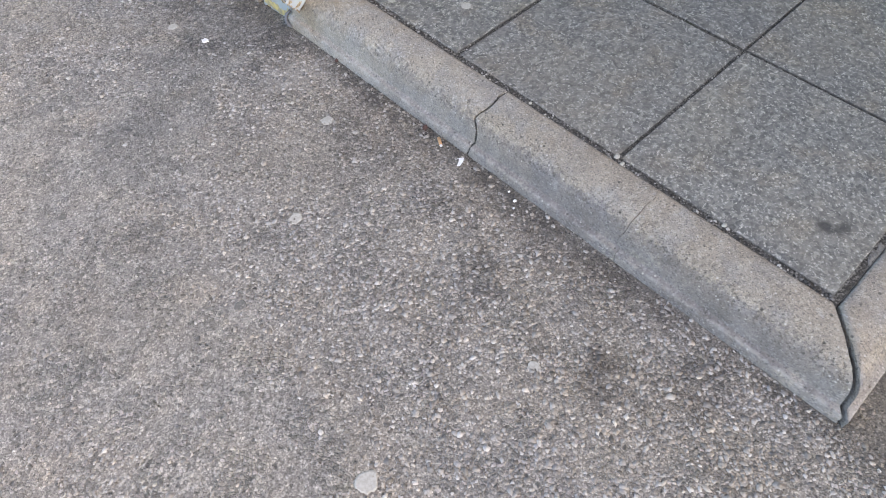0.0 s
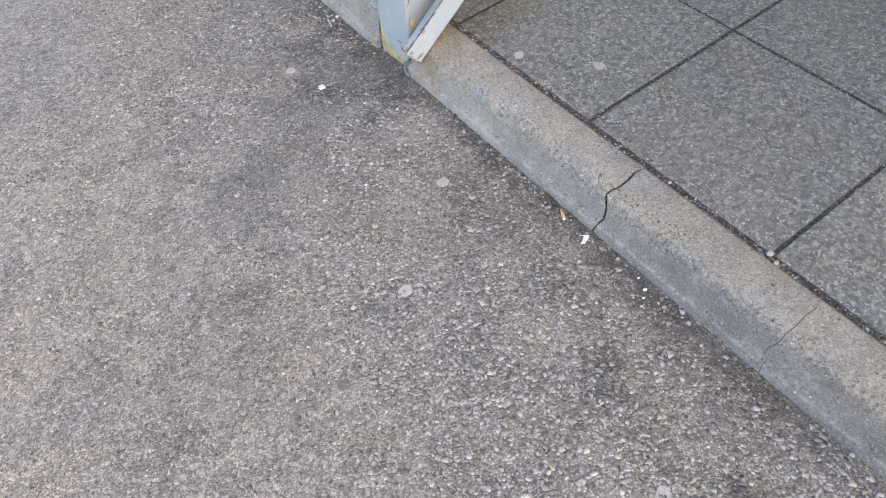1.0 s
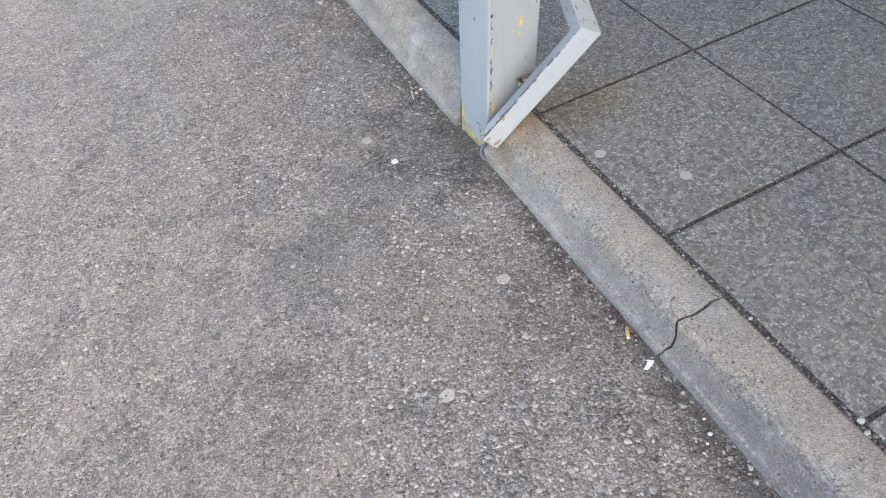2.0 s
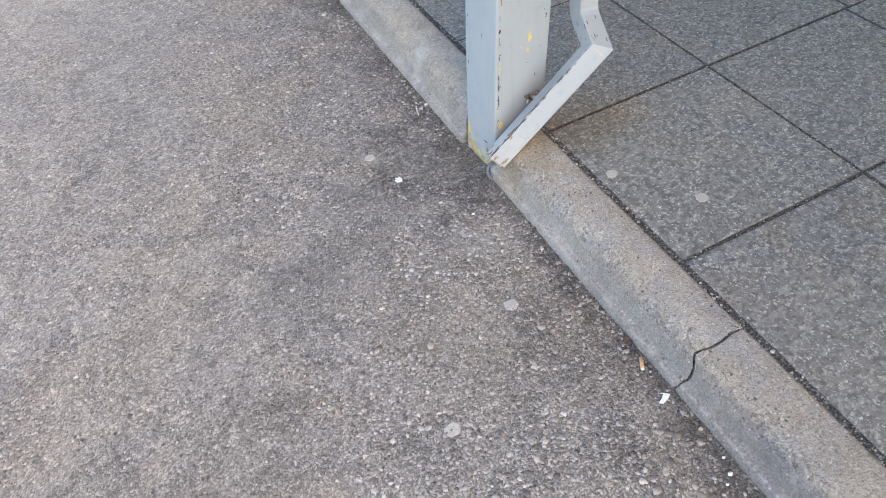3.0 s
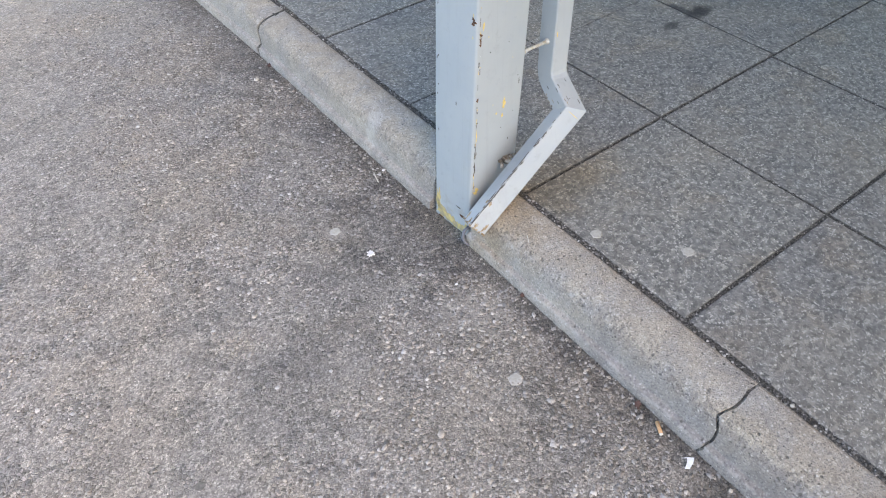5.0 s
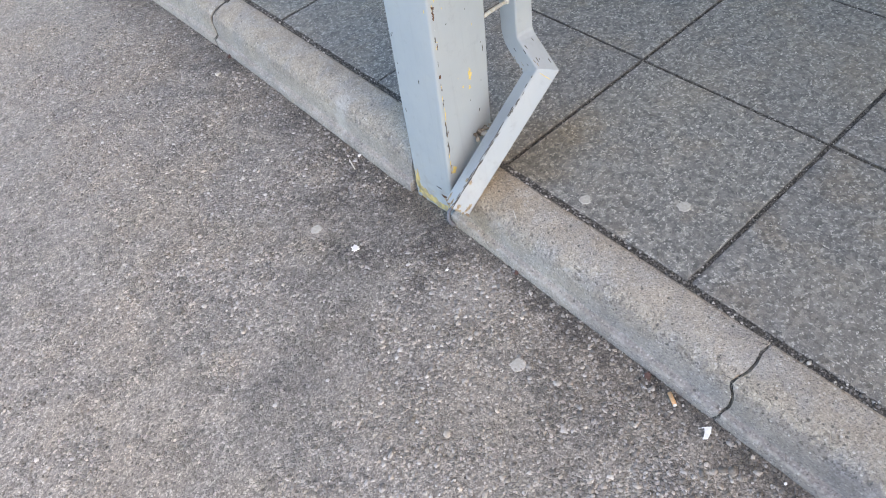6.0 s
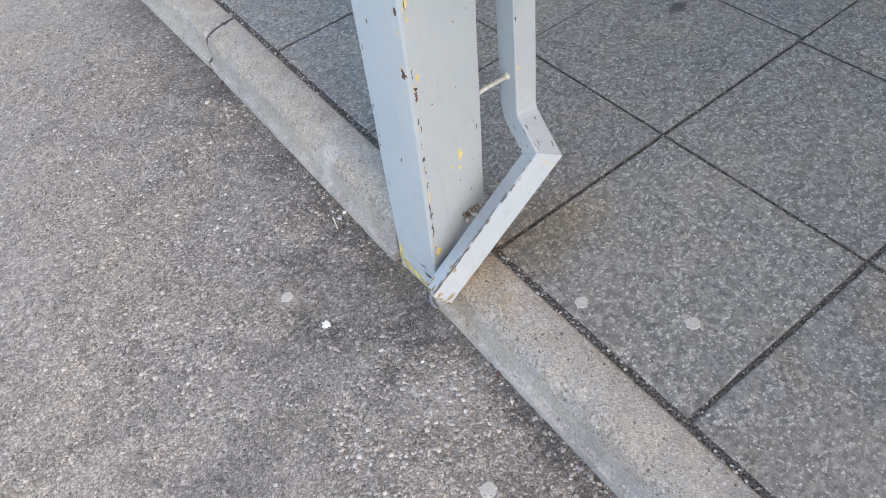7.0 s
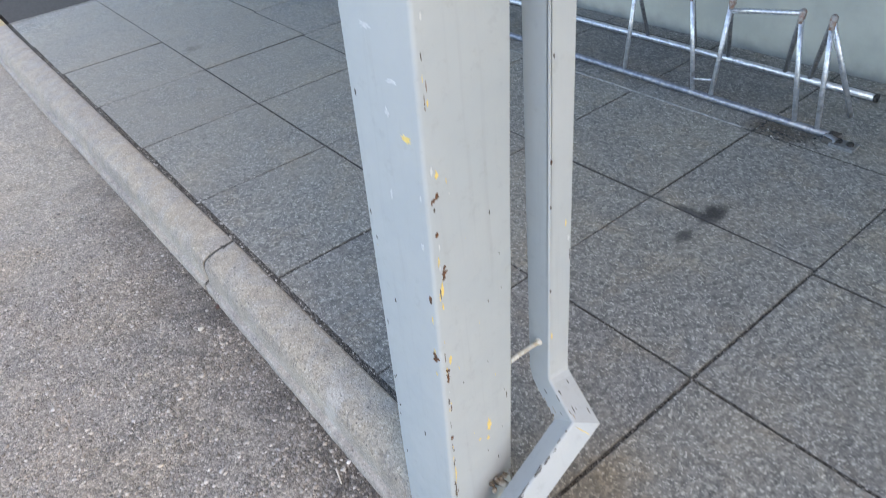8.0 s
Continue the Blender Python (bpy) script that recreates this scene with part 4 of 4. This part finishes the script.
part("stay", bm, GALV, rack, "", True)
bm = bmesh.new()
box(bm, (1.935, 0.850, 0.0), (1.995, 0.940, 0.014), 0.002)
plate = part("foot_plate", bm, GREYPLATE, rack, "dull zinc floor plate")
for dy in (0.024, 0.066):
    bm = bmesh.new()
    tube(bm, [(1.966, 0.850 + dy, 0.012), (1.966, 0.850 + dy, 0.024)], 0.0125, 6)
    part("bolt", bm, BLACK, plate, "dark bolt head")
bm = bmesh.new()
box(bm, (1.945, 0.930, 0.0), (2.025, 0.975, 0.022), 0.005)
part("foot_bracket", bm, DARK, rack, "dark rusty bracket under the rail's end")

bm = bmesh.new()
tube(bm, [(1.978, 0.972, 0.0155), (1.966, 0.940, 0.0150), (1.955, 0.918, 0.0148)], 0.0145, 12, False)
tube(bm, [(1.978, 0.972, 0.0155), (1.966, 0.940, 0.0150), (1.955, 0.918, 0.0148)], 0.0115, 12, False)
part("open_stub", bm, DARKZINC, rack, "open dark end of a short tube", True)

bm = bmesh.new()
rows = []
for i in range(120):
    y = 1.26 + i * 0.02
    wide = 0.010 + 0.005 * noise.noise((y * 9, 1.0, 0.0)) + 0.004 * noise.noise((y * 40, 2.0, 0.0))
    rows.append([bm.verts.new((1.872 + 0.004 * noise.noise((y * 5, 0.0, 7.0)) + f * wide, y, (0.0030 if abs(f) < 0.9 else -0.003) + 0.0015 * noise.noise((y * 50, f, 4.0)))) for f in (-1, -0.5, 0.4, 1)])
for a, b in zip(rows, rows[1:]):
    for k in range(3):
        bm.faces.new((a[k], b[k], b[k + 1], a[k + 1]))
part("mortar_strip", bm, plain("pale_mortar", (0.17, 0.17, 0.165), (0.30, 0.295, 0.28), 70, 0.95, 0.0, 0.002), pavement, "pale mortar smeared along the joint")

# ---- litter ----
bm = bmesh.new()
tube(bm, [(-0.187, -0.107, road_z(-0.19) + 0.0052), (-0.203, -0.134, road_z(-0.19) + 0.0054)], 0.0050, 12)
butt = thing("cigarette_butt", "orange cork-tipped cigarette butt lying in the gutter", "cigarette butt", (-0.187, -0.122, road_z(-0.19)))
part("filter", bm, FILTER, butt, "", True)
bm = bmesh.new()
tube(bm, [(-0.2028, -0.1337, road_z(-0.19) + 0.0054), (-0.2046, -0.1368, road_z(-0.19) + 0.0052)], 0.0045, 12)
part("paper_end", bm, WHITE, butt, "crumpled white paper end", True)

bm = bmesh.new()
px, py, pz = -0.208, -0.222, road_z(-0.2) + 0.002
strip = [(-0.016, -0.008, 0.001), (-0.001, -0.003, 0.005), (0.009, 0.004, 0.007), (-0.002, 0.013, 0.003)]
vs = []
for (a, b, c), w in zip(strip, (0.006, 0.008, 0.009, 0.007)):
    vs.append((bm.verts.new((px + a - w * 0.6, py + b + w * 0.6, pz + c)), bm.verts.new((px + a + w * 0.6, py + b - w * 0.6, pz + c + 0.002))))
for s, e in zip(vs, vs[1:]):
    bm.faces.new((s[0], s[1], e[1], e[0]))
ext = bmesh.ops.extrude_face_region(bm, geom=bm.faces[:])
bmesh.ops.translate(bm, verts=[v for v in ext["geom"] if isinstance(v, bmesh.types.BMVert)], vec=(0, 0, 0.0008))
tagged(part("paper_scrap", bm, WHITE), "torn folded scrap of white paper in the gutter", "paper")

UP, EX, EY = Vector((0, 0, 1)), Vector((1, 0, 0)), Vector((0, 1, 0))
for x, y, z, r, lab in ((-0.683, -0.048, None, 0.020, "road"), (-0.378, 0.197, None, 0.021, "road"), (-0.547, -0.811, None, 0.016, "road"), (-1.006, -0.742, None, 0.026, "road"),
                        (-0.951, -0.179, None, 0.016, "dark"), (-1.146, 0.418, None, 0.013, "dark"), (0.045, 0.350, 0.0, 0.017, "slab"), (0.188, 0.149, 0.0, 0.019, "slab"), (-0.47, 0.963, None, 0.018, "road")):
    bm = bmesh.new()
    zz = (road_z(x) + 0.001) if z is None else 0.0005
    blot(bm, Vector((x, y, zz - 0.001)), EX, EY, UP, r, r * 0.94, 0.0016, rng, 0.15)
    tagged(part("chewing_gum", bm, OLDGUM if lab == "dark" else GUM), ("flattened dark old" if lab == "dark" else "flattened pale grey") + " chewing gum trodden into the " + ("paving slab" if lab == "slab" else "asphalt"), "chewing gum", "trodden gum spots")


def pebble(x, y, z, r, mat, name, label, category, group=""):
    bm = bmesh.new()
    bmesh.ops.create_icosphere(bm, subdivisions=2, radius=1)
    for v in bm.verts:
        k = 1 + 0.28 * noise.noise(v.co * 1.7 + Vector((x * 50, y * 50, 0)))
        v.co = Vector((x + v.co.x * r * k, y + v.co.y * r * 0.8 * k, z + r * 0.35 + v.co.z * r * 0.5 * k))
    return tagged(part(name, bm, mat), label, category, group)


bm = bmesh.new()
blot(bm, Vector((-0.432, 0.811, road_z(-0.43) + 0.001)), EX, EY, UP, 0.0105, 0.0125, 0.004, random.Random(3), 0.38)
tagged(part("white_stone", bm, WHITE), "flat white stone chip lying on the asphalt", "stone", "loose white stones")
pebble(-0.272, 1.950, road_z(-0.27), 0.012, GUM, "white_stone", "flat pale stone chip lying on the asphalt", "stone", "loose white stones")
for x, y, r in ((-0.204, -0.435, 0.006), (-0.190, -0.40, 0.004), (-0.225, -0.45, 0.004), (-0.180, 1.126, 0.007), (-0.30, 0.55, 0.005)):
    pebble(x, y, road_z(x), r, WHITE, "white_stone", "small white stone on the asphalt by the kerb", "stone", "loose white stones")
for x, y, r in ((0.002, -0.600, 0.009), (-0.008, -0.625, 0.007), (0.003, -0.924, 0.008), (-0.004, -0.30, 0.006), (0.0, 0.22, 0.005)):
    pebble(x, y, -0.004, r, GUM, "pebble", "pale pebble lodged in the joint behind the kerb", "stone", "pebbles in the kerb joint")
bm = bmesh.new()
tube(bm, [(-0.232, 1.080, road_z(-0.23) + 0.0055), (-0.218, 1.130, road_z(-0.22) + 0.0065)], 0.0023, 6)
tagged(part("twig", bm, TWIG), "short pale dry stalk on the asphalt", "twig")
bm = bmesh.new()
tube(bm, [(-0.118, 0.446, -0.0150), (-0.102, 0.474, -0.0095)], 0.0011, 6)
tagged(part("twig", bm, TWIG), "thin straw stalk lying on the kerb", "twig")
for x, y, r in ((-0.186, -0.044, 0.012), (-0.176, 0.40, 0.008), (-0.178, 2.02, 0.012)):
    bm = bmesh.new()
    blot(bm, Vector((x, y, road_z(x) + 0.002)), Vector((0.8, 0.5, 0.3)).normalized(), Vector((-0.4, 0.9, 0.1)).normalized(), UP, r, r * 0.6, 0.004, rng, 0.5)
    tagged(part("dead_leaf", bm, LEAF), "small curled dry red-brown leaf in the gutter", "leaf")

# ---- grit in the joints ----
g = np.random.default_rng(8)
pts, sz = [], []
for _ in range(5200):
    y = g.uniform(END_Y, 5.2)
    pts.append((drift(y) + g.uniform(KX - 0.001, 0.006), y, -0.0055 + g.uniform(0, 0.003)))
    sz.append(g.uniform(0.0012, 0.0042) if g.random() < 0.9 else g.uniform(0.004, 0.006))
for _ in range(9000):
    if g.random() < 0.5:
        x, y = COLUMNS[g.integers(1, 4)] + g.normal(0, 0.0026), g.uniform(END_Y, 3.2)
    else:
        x, y = g.uniform(0, 2.4), ROWS[g.integers(1, 7)] + g.normal(0, 0.0028)
    pts.append((x, y, -0.0052 + g.uniform(0, 0.0028)))
    sz.append(g.uniform(0.001, 0.003) if g.random() < 0.9 else g.uniform(0.003, 0.0045))
tagged(pebbles("joint_grit", np.array(pts), np.array(sz), GRIT, 3), "dark grit and small stones lying in the pavement joints", "grit", kind="stuff")

pts, sz = [], []
for _ in range(110):
    pts.append((1.90 + g.normal(0, 0.028), 1.13 + g.normal(0, 0.07), 0.0005))
    sz.append(g.uniform(0.002, 0.008) if g.random() < 0.85 else g.uniform(0.006, 0.010))
tagged(pebbles("mortar_crumbs", np.array(pts), np.array(sz), GRIT, 9), "pale and dark crumbs of mortar swept against the rack's rail", "rubble", kind="stuff")

# ---- grit along the gutter ----
pts, sz = [], []
for _ in range(2600):
    x = -0.172 - abs(g.normal(0, 0.018))
    pts.append((x, g.uniform(-1.3, 4.5), road_z(x) + 0.0008))
    sz.append(g.uniform(0.001, 0.0035))
tagged(pebbles("gutter_grit", np.array(pts), np.array(sz), GRIT, 5), "fine dark grit gathered along the foot of the kerb", "grit", kind="stuff")

# ---- chippings of the road ----
N = 84000
cx, cy = g.uniform(-2.3, -0.175, N), -1.7 + 5.2 * g.uniform(0, 1, N) ** 1.15
fade = np.clip(np.minimum(np.minimum((cx + 2.3) / 0.5, (cy + 1.7) / 0.25), (3.5 - cy) / 0.9), 0, 1)
worn = sum(k * 2.2 * np.exp(-((cx - x) / rx) ** 2 - ((cy - y) / ry) ** 2) for x, y, rx, ry, k in SMOOTH)
dens = np.array([0.64 + 0.9 * noise.noise((x * 3.1, y * 3.1, 5)) + 0.6 * noise.noise((x * 11, y * 11, 2)) for x, y in zip(cx, cy)])
dens += 0.40 * np.clip((0.5 - cy) / 0.8, 0, 1) * np.clip((cx + 1.05) / 0.3, 0, 1) - 0.28 * np.clip((-0.80 - cx) / 0.4, 0, 1) - 0.5 * np.clip((cx + 0.25) / 0.06, 0, 1) - worn
keep = g.uniform(0, 1, N) < np.clip(dens, 0.08, 1) * fade
cx, cy = cx[keep], cy[keep]
cz = np.array([road_z(x) + 0.003 * noise.noise((x * 2.2, y * 2.2, 0)) + 0.0012 * noise.noise((x * 9, y * 9, 3)) for x, y in zip(cx, cy)])
size = np.clip(g.lognormal(math.log(0.0046), 0.38, len(cx)), 0.0022, 0.0105)
size *= 1.0 - 0.22 * np.clip((-0.75 - cx) / 0.4, 0, 1) + 0.10 * np.clip((0.0 - cy) / 0.6, 0, 1)
tagged(pebbles("road_chippings", np.stack([cx, cy, cz + 0.0003], 1), size, CHIP, 6, 0.40, 0.45), "pale stone chippings worn flush in the asphalt", "chippings", kind="stuff")

# ---- paving slabs ----
def slab_mesh(wx, wy, seed, k):
    """A slab with worn, chipped and slightly uneven edges, k pieces to an edge; its top is at z 0."""
    ch, dp = 0.0022, 0.05
    loops = []
    for inset, z in ((0.0, -dp), (0.0, -ch), (ch, 0.0)):
        loop = []
        for sx, sy, ex, ey in ((0, 0, 1, 0), (1, 0, 1, 1), (1, 1, 0, 1), (0, 1, 0, 0)):
            for j in range(k):
                f = j / k
                x, y = (sx + (ex - sx) * f) * wx, (sy + (ey - sy) * f) * wy
                wear = abs(0.0026 * noise.noise((x * 13, y * 13, seed + 8))) + abs(0.0022 * noise.noise((x * 60, y * 60, seed + 3)))
                wear += 0.005 * max(0.0, noise.noise((x * 34, y * 34, seed + 5)) - 0.35)
                back = wear * (1.0 if inset else 0.45)
                nip = 0.004 if (inset and j == 0) else 0.0
                x = min(max(x, inset + back + nip), wx - inset - back - nip)
                y = min(max(y, inset + back + nip), wy - inset - back - nip)
                loop.append((x, y, z))
        loops.append(loop)
    n = 4 * k
    vs = [v for l in loops for v in l]
    fs = [(a * n + j, a * n + (j + 1) % n, (a + 1) * n + (j + 1) % n, (a + 1) * n + j) for a in range(2) for j in range(n)]
    fs.append(tuple(2 * n + j for j in range(n)))
    return mesh_of("paving_slab", vs, fs, SLAB)


# widths of the joints that differ from the rest: along the kerb as (column edge, row), across it as (row edge, column)
LONG = {(1, 0): 0.0085, (1, 1): 0.0065, (2, 0): 0.0085, (2, 1): 0.007, (3, 1): 0.010, (3, 2): 0.009, (2, -1): 0.008, (1, -1): 0.009, (1, -2): 0.009, (1, 3): 0.0085, (1, 4): 0.0085, (1, 5): 0.009}
CROSS = {(0, 0): 0.0095, (0, 1): 0.009, (1, 0): 0.0105, (1, 1): 0.0085, (1, 2): 0.004, (2, 0): 0.006, (2, 1): 0.0025, (2, 2): 0.007, (-1, 0): 0.010, (-1, 1): 0.009, (3, 0): 0.0085}
rs_ = random.Random(12)
for row in range(-2, 10):
    y0, y1 = ROWS[row + 2], ROWS[row + 3]
    for col in range(5):
        slant = 0.018 * max(0.0, y0 - 1.2)
        skew = slant + 0.012 if row > 0 else -0.006      # the third course lies a little askew
        x0 = COLUMNS[col] + (skew if col == 2 else drift(y0) if col == 0 else 0)
        x1 = COLUMNS[col + 1] + (skew if col == 1 else 0)
        near = row < 3 and col < 3
        a = LONG.get((col, row), 0.0055) / 2 if col else 0.0045
        b = LONG.get((col + 1, row), 0.0055) / 2
        c = CROSS.get((row, col), 0.0055) / 2
        d = CROSS.get((row + 1, col), 0.0055) / 2
        ob = new("paving_slab", slab_mesh(x1 - x0 - a - b, y1 - y0 - c - d, row * 7 + col * 3 + 40, 26 if near else 8))
        ob.parent = pavement
        ob.matrix_basis = pose(x0 + a + rs_.uniform(-0.0006, 0.0006), y0 + c + rs_.uniform(-0.0006, 0.0006), rs_.uniform(-0.0015, 0.0015),
                               rs_.uniform(-0.12, 0.12), rs_.uniform(-0.12, 0.12), rs_.uniform(-0.08, 0.08))
